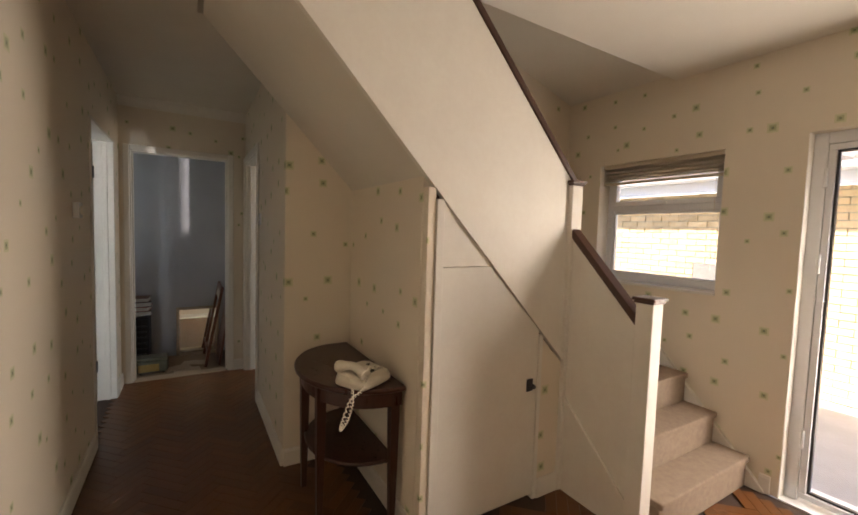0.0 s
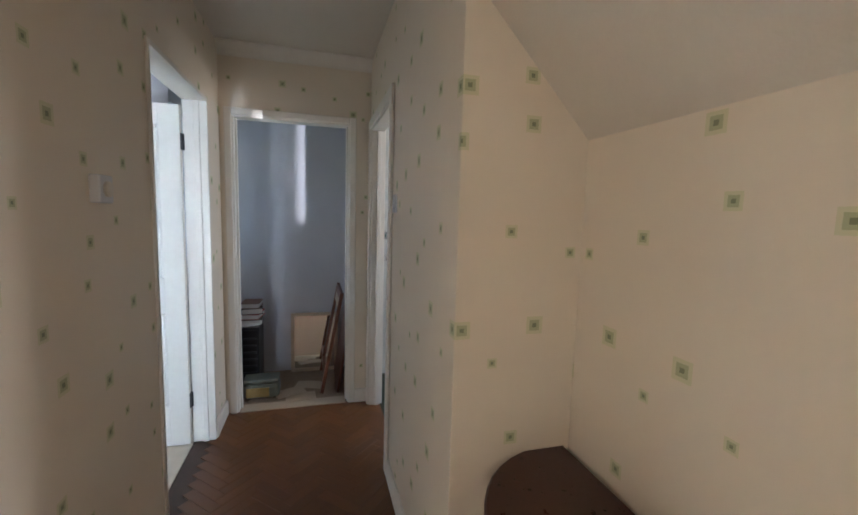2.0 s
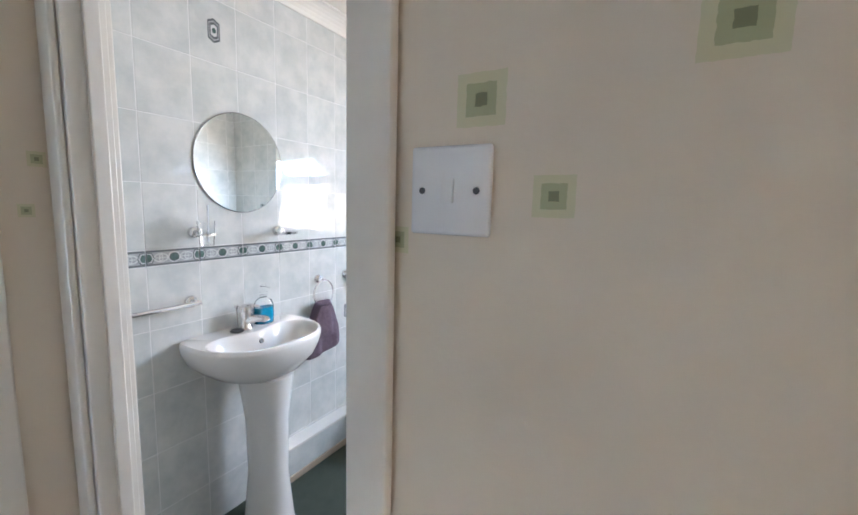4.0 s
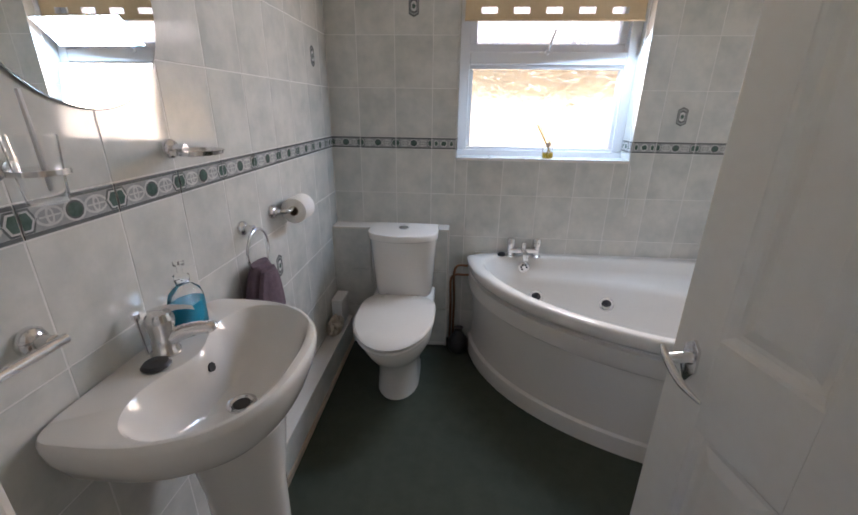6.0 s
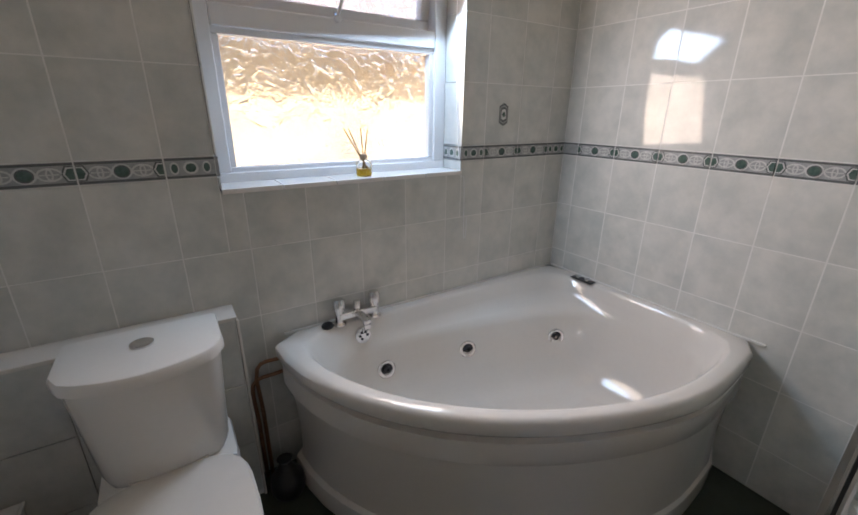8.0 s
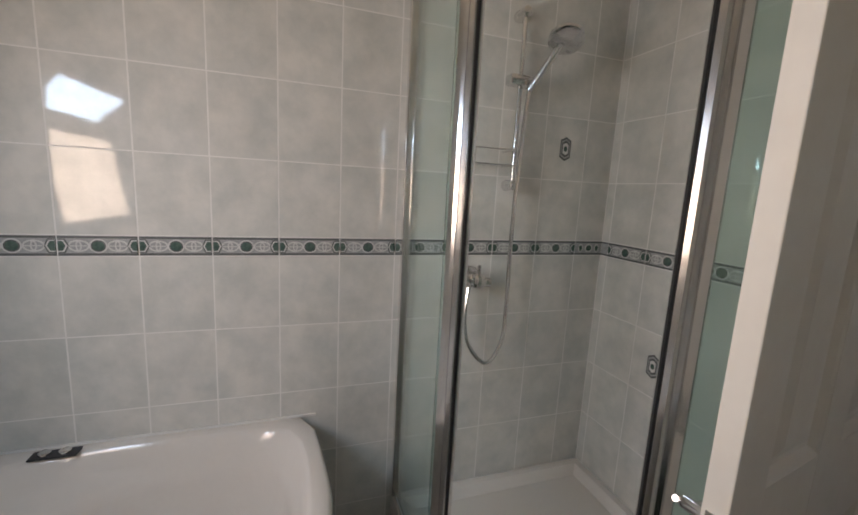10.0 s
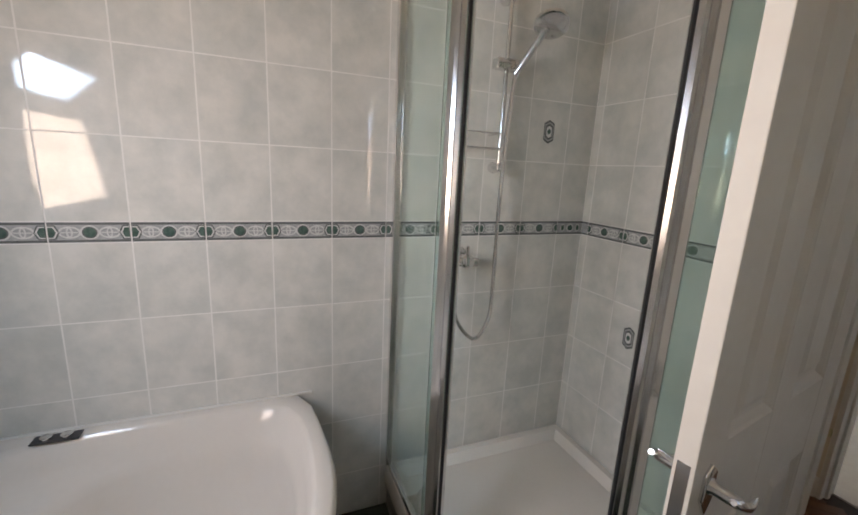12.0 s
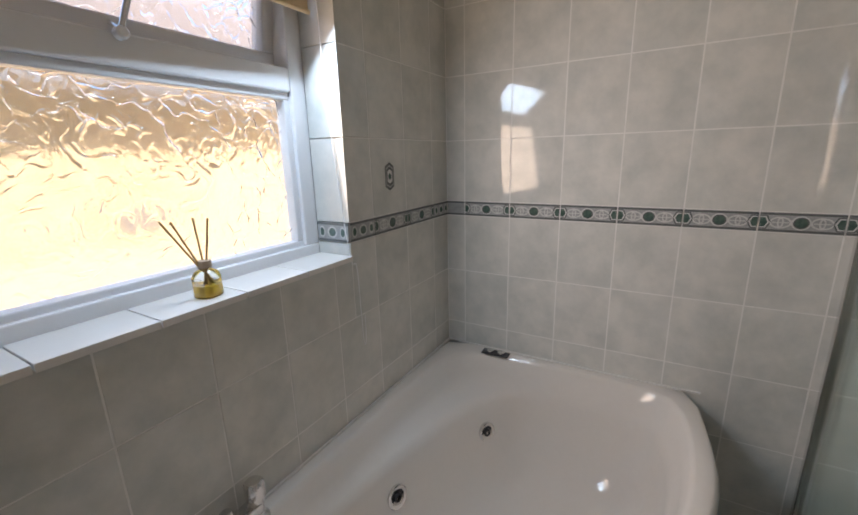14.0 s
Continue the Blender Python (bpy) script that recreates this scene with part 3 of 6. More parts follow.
# ---- hall table and telephone ----
def hall_table():
    t = thing("hall_table", "dark mahogany half-round hall table against the alcove", "table")
    cx, cy, hw, dp = 1.365, 1.775, 0.41, 0.385
    def half(w, d, z, n=22):
        return [(cx - d * math.sin(math.pi * k / n) ** 0.8, cy - w * math.cos(math.pi * k / n), z) for k in range(n + 1)]
    part("tabletop", loft([half(hw, dp, 0.676), half(hw + 0.006, dp + 0.006, 0.682), half(hw + 0.006, dp + 0.006, 0.694), half(hw, dp, 0.70)]), MAHOGANY, t)
    part("apron", loft([half(hw - 0.03, dp - 0.03, 0.60), half(hw - 0.03, dp - 0.03, 0.676)]), MAHOGANY, t)
    part("shelf", loft([half(hw - 0.09, dp - 0.05, 0.30), half(hw - 0.085, dp - 0.045, 0.309), half(hw - 0.09, dp - 0.05, 0.318)]), MAHOGANY, t)
    for x, y in ((cx - 0.03, cy - hw + 0.055), (cx - 0.03, cy + hw - 0.055), (cx - dp + 0.07, cy - 0.15), (cx - dp + 0.07, cy + 0.15)):
        bm = loft([[(x + sx * r, y + sy * r, z) for sx, sy in ((-1, -1), (1, -1), (1, 1), (-1, 1))] for r, z in ((0.013, 0.0), (0.018, 0.3), (0.022, 0.6), (0.022, 0.676))])
        part("leg", bm, MAHOGANY, t)
    return t


def telephone():
    t = thing("telephone", "cream corded desk telephone on the hall table", "telephone")
    bm = bmesh.new()
    rings = []
    for s, z in ((0.92, 0.0), (1.0, 0.006), (1.0, 0.02), (0.93, 0.036), (0.80, 0.044)):
        ring = []
        for k in range(24):
            a = k * math.tau / 24
            c, n = math.cos(a), math.sin(a)
            ring.append((0.105 * s * math.copysign(abs(c) ** 0.45, c), 0.085 * s * math.copysign(abs(n) ** 0.45, n), z + (0.012 * (n > 0) if z > 0.03 else 0)))
        rings.append(ring)
    part("body", loft(rings, bm=bm), IVORY, t, "", True)
    bm = tube(curve_points([(-0.075, -0.07, 0.062), (-0.07, 0.0, 0.082), (-0.075, 0.075, 0.068)], 6), 0.02, 12, radii=[0.024, 0.025, 0.024, 0.02, 0.018, 0.017, 0.017, 0.017, 0.018, 0.02, 0.024, 0.025, 0.023])
    part("handset", bm, IVORY, t, "", True)
    for i in range(3):
        for j in range(4):
            part("key", boxes(((-0.005 + 0.026 * i, -0.045 + 0.02 * j, 0.045), (0.013 + 0.026 * i, -0.032 + 0.02 * j, 0.054)), bevel=0.002), GREYGREEN if (i + j) % 5 == 0 else IVORY, t)
    pts = []
    path = curve_points([(-0.075, -0.075, 0.055), (-0.12, -0.09, 0.02), (-0.165, -0.07, -0.01), (-0.185, -0.05, -0.09), (-0.17, -0.03, -0.13), (-0.155, -0.05, -0.09), (-0.155, -0.07, -0.02), (-0.12, -0.04, 0.012)], 26)
    for i, p in enumerate(path):
        pts.append(p + Vector((math.cos(i * 1.15), math.sin(i * 1.15), 0.4 * math.sin(i * 1.15))) * 0.0045)
    part("coiled_cord", tube(pts, 0.0028, 5), IVORY, t, "cream coiled handset cord", True)
    t.matrix_world = pose(1.215, 1.50, 0.702, 0, 0, 30) @ Matrix.Scale(1.12, 4)
    return t


hall_table()
telephone()


# ---- small fittings ----
def switch_plate(name, label, m):
    s = thing(name, label, "light switch")
    part("plate", boxes(((-0.044, 0, -0.044), (0.044, 0.008, 0.044)), bevel=0.003), UPVC, s)
    part("rocker", prism([(0.008, -0.012), (0.0135, -0.012), (0.0095, 0.012), (0.008, 0.012)], 0, -0.006, 0.006), UPVC, s)
    for x in (-0.03, 0.03):
        part("screw", lathe([(0.0035, 0), (0.0035, 0.0012)], (x, 0.008, 0), (0, 1, 0), 8), GUNMETAL, s)
    s.matrix_world = m
    return s


switch_plate("light_switch", "white plastic single light switch on the wallpaper", pose(EX - 0.0005, 3.085, 1.462, 0, 0, 90))
th = thing("thermostat", "small white wall thermostat on the wallpaper", "thermostat")
part("case", boxes(((WX + 0.0005, 2.46, 1.42), (WX + 0.028, 2.54, 1.50)), bevel=0.005), UPVC, th)
part("dial", lathe([(0.022, 0), (0.022, 0.008), (0.018, 0.011)], (WX + 0.028, 2.50, 1.46), (1, 0, 0), 16), IVORY, th)

# ---- hall window ----
def frame_bars(parent, x0, x1, y0, y1, z0, z1, w, name, mat=None):
    mat = mat or UPVC
    bars = [((x0, y0, z0), (x1, y1, z0 + w)), ((x0, y0, z1 - w), (x1, y1, z1)), ((x0, y0, z0 + w), (x1, y0 + w, z1 - w)), ((x0, y1 - w, z0 + w), (x1, y1, z1 - w))]
    return part(name, boxes(*bars, bevel=0.004), mat, parent)


def pane(parent, x, y0, y1, z0, z1, mat, name="pane"):
    p = part(name, boxes(((x - 0.002, y0, z0), (x + 0.002, y1, z1))), mat, parent)
    p.visible_shadow = False
    return p


w1 = tagged(new("window_1"), "white plastic casement window with a top light", "window", "", "structure")
hy0, hy1, hz0, hz1 = HWIN
frame_bars(w1, 3.42, 3.48, hy0, hy1, hz0 + 0.02, hz1, 0.05, "window_frame")
part("transom", boxes(((3.42, hy0 + 0.05, 1.605), (3.48, hy1 - 0.05, 1.655)), bevel=0.004), UPVC, w1)
frame_bars(w1, 3.405, 3.455, hy0 + 0.045, hy1 - 0.045, 1.65, hz1 - 0.045, 0.035, "sash")
frame_bars(w1, 3.43, 3.46, hy0 + 0.045, hy1 - 0.045, hz0 + 0.065, 1.61, 0.02, "bead")
part("sash_handle", boxes(((3.385, 1.37, 1.652), (3.405, 1.47, 1.67)), bevel=0.004), UPVC, w1)
pane(w1, 3.445, hy0 + 0.06, hy1 - 0.06, hz0 + 0.08, 1.606, GLASS)
pane(w1, 3.435, hy0 + 0.078, hy1 - 0.078, 1.684, hz1 - 0.078, GLASS)
part("window_sill", boxes(((OX - 0.02, hy0, hz0 + 0.001), (3.43, hy1, hz0 + 0.02)), bevel=0.004), GLOSS, w1)
part("reveal", boxes(((OX + 0.002, hy1 - 0.004, hz0 + 0.02), (3.42, hy1 - 0.001, hz1 - 0.001)), ((OX + 0.002, hy0 + 0.001, hz0 + 0.02), (3.42, hy0 + 0.004, hz1 - 0.001))), GLOSS, w1)
vb = thing("venetian_blind", "cream slatted blind pulled up in the window", "blind")
part("headrail", boxes(((3.325, hy0 + 0.012, hz1 - 0.028), (3.365, hy1 - 0.012, hz1 - 0.002)), bevel=0.003), SLAT, vb)
for k in range(11):
    z = hz1 - 0.036 - 0.0085 * k
    tilt = 0.0025 * (k % 3)
    part("slat", prism([(3.326, z), (3.346, z + 0.004 + tilt), (3.366, z), (3.366, z + 0.0012), (3.346, z + 0.0052 + tilt), (3.326, z + 0.0012)], 1, hy0 + 0.015, hy1 - 0.015), SLAT, vb)
part("bottom_rail", boxes(((3.33, hy0 + 0.015, hz1 - 0.152), (3.362, hy1 - 0.015, hz1 - 0.134)), bevel=0.003), SLAT, vb)
part("cord", tube([(3.325, hy0 + 0.05, hz1 - 0.03), (3.325, hy0 + 0.052, 1.45), (3.325, hy0 + 0.05, 1.22)], 0.0012, 5), SLAT, vb)

# ---- side entrance door ----
fd = tagged(new("door_1"), "white plastic entrance door with full-height clear glazing", "door", "", "structure")
fy0, fy1, _, fz1 = FDOOR
bm = boxes(((3.37, fy0, 0), (3.44, fy0 + 0.06, fz1)), ((3.37, fy1 - 0.06, 0), (3.44, fy1, fz1)), ((3.37, fy0 + 0.06, fz1 - 0.06), (3.44, fy1 - 0.06, fz1)), bevel=0.005)
part("door_frame", bm, UPVC, fd)
leaf = frame_bars(fd, 3.375, 3.43, fy0 + 0.062, fy1 - 0.062, 0.02, fz1 - 0.062, 0.03, "leaf")
frame_bars(fd, 3.39, 3.42, fy0 + 0.092, fy1 - 0.092, 0.05, fz1 - 0.092, 0.012, "seal", GUNMETAL)
pane(fd, 3.405, fy0 + 0.095, fy1 - 0.095, 0.055, fz1 - 0.095, GLASS)
for z in (0.3, 1.25, 1.7):
    part("hinge", tube([(3.365, fy1 - 0.062, z), (3.365, fy1 - 0.062, z + 0.1)], 0.009, 10), UPVC, fd, "", True)
part("reveal", boxes(((OX + 0.002, fy1 - 0.004, 0), (3.37, fy1 - 0.001, fz1 - 0.001)), ((OX + 0.002, fy0 + 0.001, 0), (3.37, fy0 + 0.004, fz1 - 0.001))), GLOSS, fd)
part("door_step", boxes(((OX, fy0, -0.1), (3.6, fy1, 0.0))), UPVC, fd)

# ---- store room at the end of the corridor ----
structure("wall_store_back", boxes(((-0.3, 4.80, 0), (EX, 4.9, CEIL))), PLASTER, "plain grey painted plaster")
structure("wall_store_east", boxes(((EX - 0.05, YE + 0.1, 0), (EX - 0.001, 4.80, CEIL))), PLASTER)
# the west opening is made up: it holds the added fill lamp
structure("wall_store_west", sheet_with_holes(0, -0.4, -0.3, YE + 0.1, 4.9, 0, CEIL, [(4.2, 4.75, 1.0, 2.1)]), PLASTER)


def store_things():
    h = thing("electric_heater", "black portable heater standing in the store room", "heater")
    part("body", boxes(((0.002, 4.40, 0.03), (0.186, 4.70, 0.49)), bevel=0.012), BLACK, h)
    part("top_plate", boxes(((-0.002, 4.395, 0.49), (0.19, 4.705, 0.51)), bevel=0.005), GUNMETAL, h)
    for k in range(7):
        part("louvre", boxes(((0.02, 4.392, 0.09 + 0.054 * k), (0.168, 4.3995, 0.107 + 0.054 * k))), GUNMETAL, h)
    for y in (4.43, 4.66):
        part("foot", boxes(((0.006, y, 0), (0.182, y + 0.02, 0.03))), BLACK, h)
    z = 0.511
    for (w, d, t, mat, a, label) in ((0.16, 0.23, 0.042, GREYGREEN, 4, "thick grey-green book in a small pile"), (0.15, 0.21, 0.04, RED, -7, "red-brown book in a small pile"), (0.155, 0.2, 0.045, BLACK, 9, "black book in a small pile"), (0.14, 0.19, 0.04, RED_WOOD, -3, "brown book on top of a small pile")):
        b = thing("book", label, "book", "books on the heater")
        part("cover", boxes(((-w / 2, -d / 2, 0), (w / 2, d / 2, 0.003)), ((-w / 2, -d / 2, t - 0.003), (w / 2, d / 2, t)), ((-w / 2, -d / 2, 0.003), (-w / 2 + 0.004, d / 2, t - 0.003))), mat, b)
        part("page_block", boxes(((-w / 2 + 0.0045, -d / 2 + 0.004, 0.0032), (w / 2 - 0.005, d / 2 - 0.004, t - 0.0032))), PAPER, b)
        b.matrix_world = pose(0.115, 4.58, z, 0, 0, a)
        z += t + 0.001
    for x, y, a, label in ((0.06, 4.45, 12, "creased white paper lying on the heater"), (0.13, 4.44, -9, "folded white paper lying on the heater")):
        p = thing("paper_sheet", label, "paper", "papers on the heater")
        part("sheet", prism([(-0.07, 0.0), (-0.02, 0.009), (0.03, 0.003), (0.07, 0.012), (0.07, 0.014), (0.03, 0.005), (-0.02, 0.011), (-0.07, 0.002)], 1, -0.045, 0.045), PAPER, p)
        p.matrix_world = pose(x, y, 0.511 + 0.012 * (a < 0), 0, 0, a)
    s = thing("metal_case", "grey-green metal case with a brass front plate", "case")
    part("case", boxes(((0.085, 4.225, 0.01), (0.345, 4.39, 0.125)), bevel=0.03), GREYGREEN, s)
    part("lid", boxes(((0.09, 4.23, 0.1255), (0.34, 4.385, 0.155)), bevel=0.012), GREYGREEN, s)
    part("plate", boxes(((0.115, 4.217, 0.03), (0.275, 4.2245, 0.10)), bevel=0.002), BRASS, s)
    for x in (0.12, 0.30):
        part("foot", boxes(((x, 4.26, 0), (x + 0.02, 4.36, 0.01))), BLACK, s)
    m = thing("leaning_mirror", "pale wooden framed mirror leaning on the wall", "mirror")
    bm = boxes(((0, 0, 0), (0.03, 0.018, 0.52)), ((0.37, 0, 0), (0.40, 0.018, 0.52)), ((0.03, 0, 0), (0.37, 0.018, 0.03)), ((0.03, 0, 0.49), (0.37, 0.018, 0.52)), bevel=0.003)
    part("frame", bm, PALE_WOOD, m)
    part("glass", boxes(((0.03, 0.006, 0.03), (0.37, 0.010, 0.49))), MIRROR, m)
    m.matrix_world = pose(0.40, 4.735, 0.002, -4, 0, 0)
    f = thing("clothes_airer", "red-brown wooden clothes airer leaning on a board", "clothes airer")
    for y in (0.0, 0.475):
        part("leg", prism([(y, 0.0), (y + 0.038, 0.0), (y + 0.033, 0.80), (y + 0.005, 0.80)], 0, -0.013, 0.013), RED_WOOD, f)
    part("top_rail", boxes(((-0.012, 0.0335, 0.745), (0.012, 0.4795, 0.795)), bevel=0.003), RED_WOOD, f)
    part("cloth_band", boxes(((-0.008, 0.034, 0.665), (0.008, 0.479, 0.7445)), bevel=0.003), CLOTH, f, "dull buff cloth band")
    part("rung", boxes(((-0.010, 0.037, 0.10), (0.010, 0.476, 0.135)), bevel=0.003), RED_WOOD, f)
    f.matrix_world = pose(0.655, 4.245, 0.004, 0, 10.9, 0)
    g = thing("wooden_board", "dark red wooden board leaning in the store room", "board")
    part("board", boxes(((0, -0.01, 0), (0.5, 0.01, 0.72)), bevel=0.004), RED_WOOD, g)
    g.matrix_world = pose(0.775, 4.235, 0.004, 9, 0, 90)
    for a, b, c in ((0.36, 4.30, 20), (0.50, 4.42, -15), (0.44, 4.22, 5)):
        p = thing("paper_sheet", "creased buff paper lying on the floor", "paper", "papers on the floor")
        part("sheet", prism([(-0.11, 0.0), (0, 0.006), (0.11, 0.001), (0.11, 0.003), (0, 0.008), (-0.11, 0.002)], 1, -0.07, 0.07), PALE_WOOD, p)
        p.matrix_world = pose(a + 0.06, b, 0.001 + 0.0004 * abs(c), 0, 0, c)


store_things()

# ---- front room seen through its doorway ----
# unseen window: its edges are set to trim the light patch in the store
FWIN = (-0.975, -0.28, 0.635, 1.225)
structure("wall_front_room_north", boxes(((-4.0, 4.3, 0), (-0.4, 4.4, CEIL))), WHITE_ROOM)
structure("wall_front_room_west", boxes(((-4.0, 0.6, 0), (-3.9, 4.3, CEIL))), WHITE_ROOM, "plain white painted wall")
structure("wall_front_room_south", sheet_with_holes(1, 0.5, 0.6, -4.0, WW, 0, CEIL, [FWIN]), WHITE_ROOM)
structure("baseboard_front_room", boxes(((-3.9, 0.6, 0), (-3.884, 4.3, 0.1)), bevel=0.003), GLOSS, "white painted skirting board")


def loose(name, label, category, build, m, group="clutter on the carpet"):
    t = thing(name, label, category, group)
    build(t)
    t.matrix_world = m
    return t


def bottle_shape(r, h, mat, cap):
    def build(t):
        part("body", lathe([(r * 0.9, 0), (r, 0.01), (r, h * 0.6), (r * 0.35, h * 0.78), (r * 0.35, h * 0.95)], (0, 0, 0), seg=14), mat, t, "", True)
        part("cap", lathe([(r * 0.4, h * 0.95), (r * 0.4, h), (r * 0.3, h * 1.01)], (0, 0, 0), seg=12), cap, t, "", True)
    return build


def carton_shape(w, d, h, mat, flap):
    def build(t):
        part("carton", boxes(((-w / 2, -d / 2, 0), (w / 2, d / 2, h)), bevel=0.004), mat, t)
        part("lid", boxes(((-w / 2 - 0.003, -d / 2 - 0.003, h), (w / 2 + 0.003, d / 2 + 0.003, h + 0.012)), bevel=0.003), flap, t)
    return build


def router_cable(t):
    part("lead", tube(curve_points([(0, 0, 0.006), (-0.10, -0.08, 0.05), (-0.20, -0.04, 0.12), (-0.28, 0.02, 0.05), (-0.36, 0.0, 0.006)], 6), 0.006, 6), BLACK, t, "", True)
    part("plug", boxes(((-0.40, -0.02, 0.0), (-0.35, 0.02, 0.03)), bevel=0.004), BLACK, t)


loose("speaker_box", "black box standing on the cream carpet", "box", carton_shape(0.20, 0.30, 0.21, BLACK, GUNMETAL), pose(-3.12, 2.10, 0.001, 0, 0, 25))
loose("cable", "black cable looped on the carpet", "cable", router_cable, pose(-3.30, 1.96, 0.001, 0, 0, 60))
loose("storage_box", "white storage box standing against the wall", "box", carton_shape(0.34, 0.55, 0.36, WHITE_ROOM, UPVC), pose(-3.55, 2.52, 0.001, 0, 0, 4))
loose("carton", "mustard cardboard carton on the carpet", "carton", carton_shape(0.12, 0.14, 0.14, BRASS_PAPER, BRASS_PAPER), pose(-2.86, 2.24, 0.001, 0, 0, -15))
loose("carton", "dark brown carton on the carpet", "carton", carton_shape(0.18, 0.20, 0.24, MAHOGANY, RED_WOOD), pose(-3.02, 2.38, 0.001, 0, 0, 30))
loose("carton", "small red-brown carton on the carpet", "carton", carton_shape(0.13, 0.15, 0.12, RED_WOOD, RED), pose(-2.78, 2.42, 0.001, 0, 0, 10))
loose("carton", "grey-green tin on the carpet", "tin", carton_shape(0.14, 0.14, 0.30, GREYGREEN, GUNMETAL), pose(-3.10, 2.62, 0.001, 0, 0, -20))
loose("bottle", "amber glass bottle on the carpet", "bottle", bottle_shape(0.045, 0.22, RED_WOOD, BLACK), pose(-2.72, 2.54, 0.001))
loose("bottle", "white plastic bottle with a yellow cap", "bottle", bottle_shape(0.04, 0.15, UPVC, YELLOW_OIL), pose(-2.64, 2.45, 0.001))
loose("bottle", "brown bottle with a dark cap on the carpet", "bottle", bottle_shape(0.05, 0.25, MAHOGANY, BLACK), pose(-2.86, 2.70, 0.001))
fw = tagged(new("window_3"), "unseen front room window, sized to trim the light patch", "window", "", "structure")
bars = boxes(((FWIN[0], 0.53, FWIN[2]), (FWIN[0] + 0.05, 0.58, FWIN[3])), ((FWIN[1] - 0.05, 0.53, FWIN[2]), (FWIN[1], 0.58, FWIN[3])), ((FWIN[0] + 0.05, 0.53, FWIN[2]), (FWIN[1] - 0.05, 0.58, FWIN[2] + 0.05)), ((FWIN[0] + 0.05, 0.53, FWIN[3] - 0.05), (FWIN[1] - 0.05, 0.58, FWIN[3])), bevel=0.004)
part("window_frame", bars, UPVC, fw)
glz = part("pane", boxes(((FWIN[0] + 0.045, 0.552, FWIN[2] + 0.045), (FWIN[1] - 0.045, 0.556, FWIN[3] - 0.045))), GLASS, fw)
glz.visible_shadow = False

# ---- outside ----
structure("ground", boxes(((-60, -60, -0.6), (90, 60, -0.17))), GRASS)
structure("pavement", boxes(((3.56, -9, -0.3), (6.0, 12, -0.16))), PAVING, "pale concrete side passage")
for k in range(14):
    structure("paving_joint", boxes(((3.57, -5 + 0.9 * k, -0.159), (5.99, -4.985 + 0.9 * k, -0.157))), SCREED)
NX = 6.0
neighbour = thing("neighbouring_house", "yellow brick neighbouring building with a low tiled roof", "house", "", "structure")
part("wall", boxes(((NX + 0.02, -8, -0.16), (NX + 0.3, 12, 2.05))), MORTAR, neighbour)
part("soffit_board", boxes(((NX - 0.22, -8, 1.99), (NX + 0.02, 12, 2.01))), UPVC, neighbour)
part("fascia", boxes(((NX - 0.24, -8, 1.96), (NX - 0.22, 12, 2.17))), UPVC, neighbour, "white painted fascia board")
part("gutter", tube([(NX - 0.285, -8, 2.14), (NX - 0.285, 12, 2.14)], 0.045, 10), UPVC, neighbour, "white plastic gutter", True)
part("air_brick", boxes(((NX - 0.012, 2.12, 0.93), (NX - 0.001, 2.42, 1.12))), VENT_GREY, neighbour, "dark grey ventilation grille")
part("roof_deck", prism([(NX - 0.26, 2.17), (NX + 3.5, 4.3), (NX + 3.5, 4.0), (NX + 0.2, 2.1)], 1, -8, 12), ROOF_TILE, neighbour)
bm = bmesh.new()
sl = math.atan2(2.18, 3.9)
for r in range(8):
    for c in range(36):
        y0 = -3.5 + 0.3 * c
        d0 = 0.27 * r
        x0, z0 = NX - 0.30 + d0 * math.cos(sl), 2.185 + d0 * math.sin(sl)
        for k in range(4):
            ya, yb = y0 + 0.07 * k, y0 + 0.07 * (k + 1)
            up0, up1 = (0.0, 0.028, 0.028, 0.0, 0.0)[k], (0.0, 0.028, 0.028, 0.0, 0.0)[k + 1]
            q = [bm.verts.new(p) for p in ((x0, ya, z0 + up0 + 0.018), (x0, yb, z0 + up1 + 0.018), (x0 + 0.3 * math.cos(sl), yb, z0 + 0.3 * math.sin(sl) + up1), (x0 + 0.3 * math.cos(sl), ya, z0 + 0.3 * math.sin(sl) + up0), (x0, ya, z0 - 0.004), (x0, yb, z0 - 0.004))]
            bm.faces.new(q[:4])
            bm.faces.new((q[0], q[4], q[5], q[1]))
tagged(part("roof_tiles", bm, ROOF_TILE, neighbour, "grey interlocking concrete roof tiles"), kind="stuff")

# ---- bathroom: bath ----
def radial(cx, cy, limits, p=9.0, n=64):
    """A closed outline round a centre: the smooth least of several radius functions of direction."""
    out = []
    for k in range(n):
        a = k * math.tau / n
        d = (math.cos(a), math.sin(a))
        s = sum((1 / max(f(cx, cy, d), 1e-3)) ** p for f in limits)
        r = s ** (-1 / p)
        out.append((cx + d[0] * r, cy + d[1] * r))
    return out


def half_plane(nx, ny, c):
    def f(cx, cy, d):
        k = nx * d[0] + ny * d[1]
        return (c - nx * cx - ny * cy) / k if k > 1e-4 else 1e3
    return f


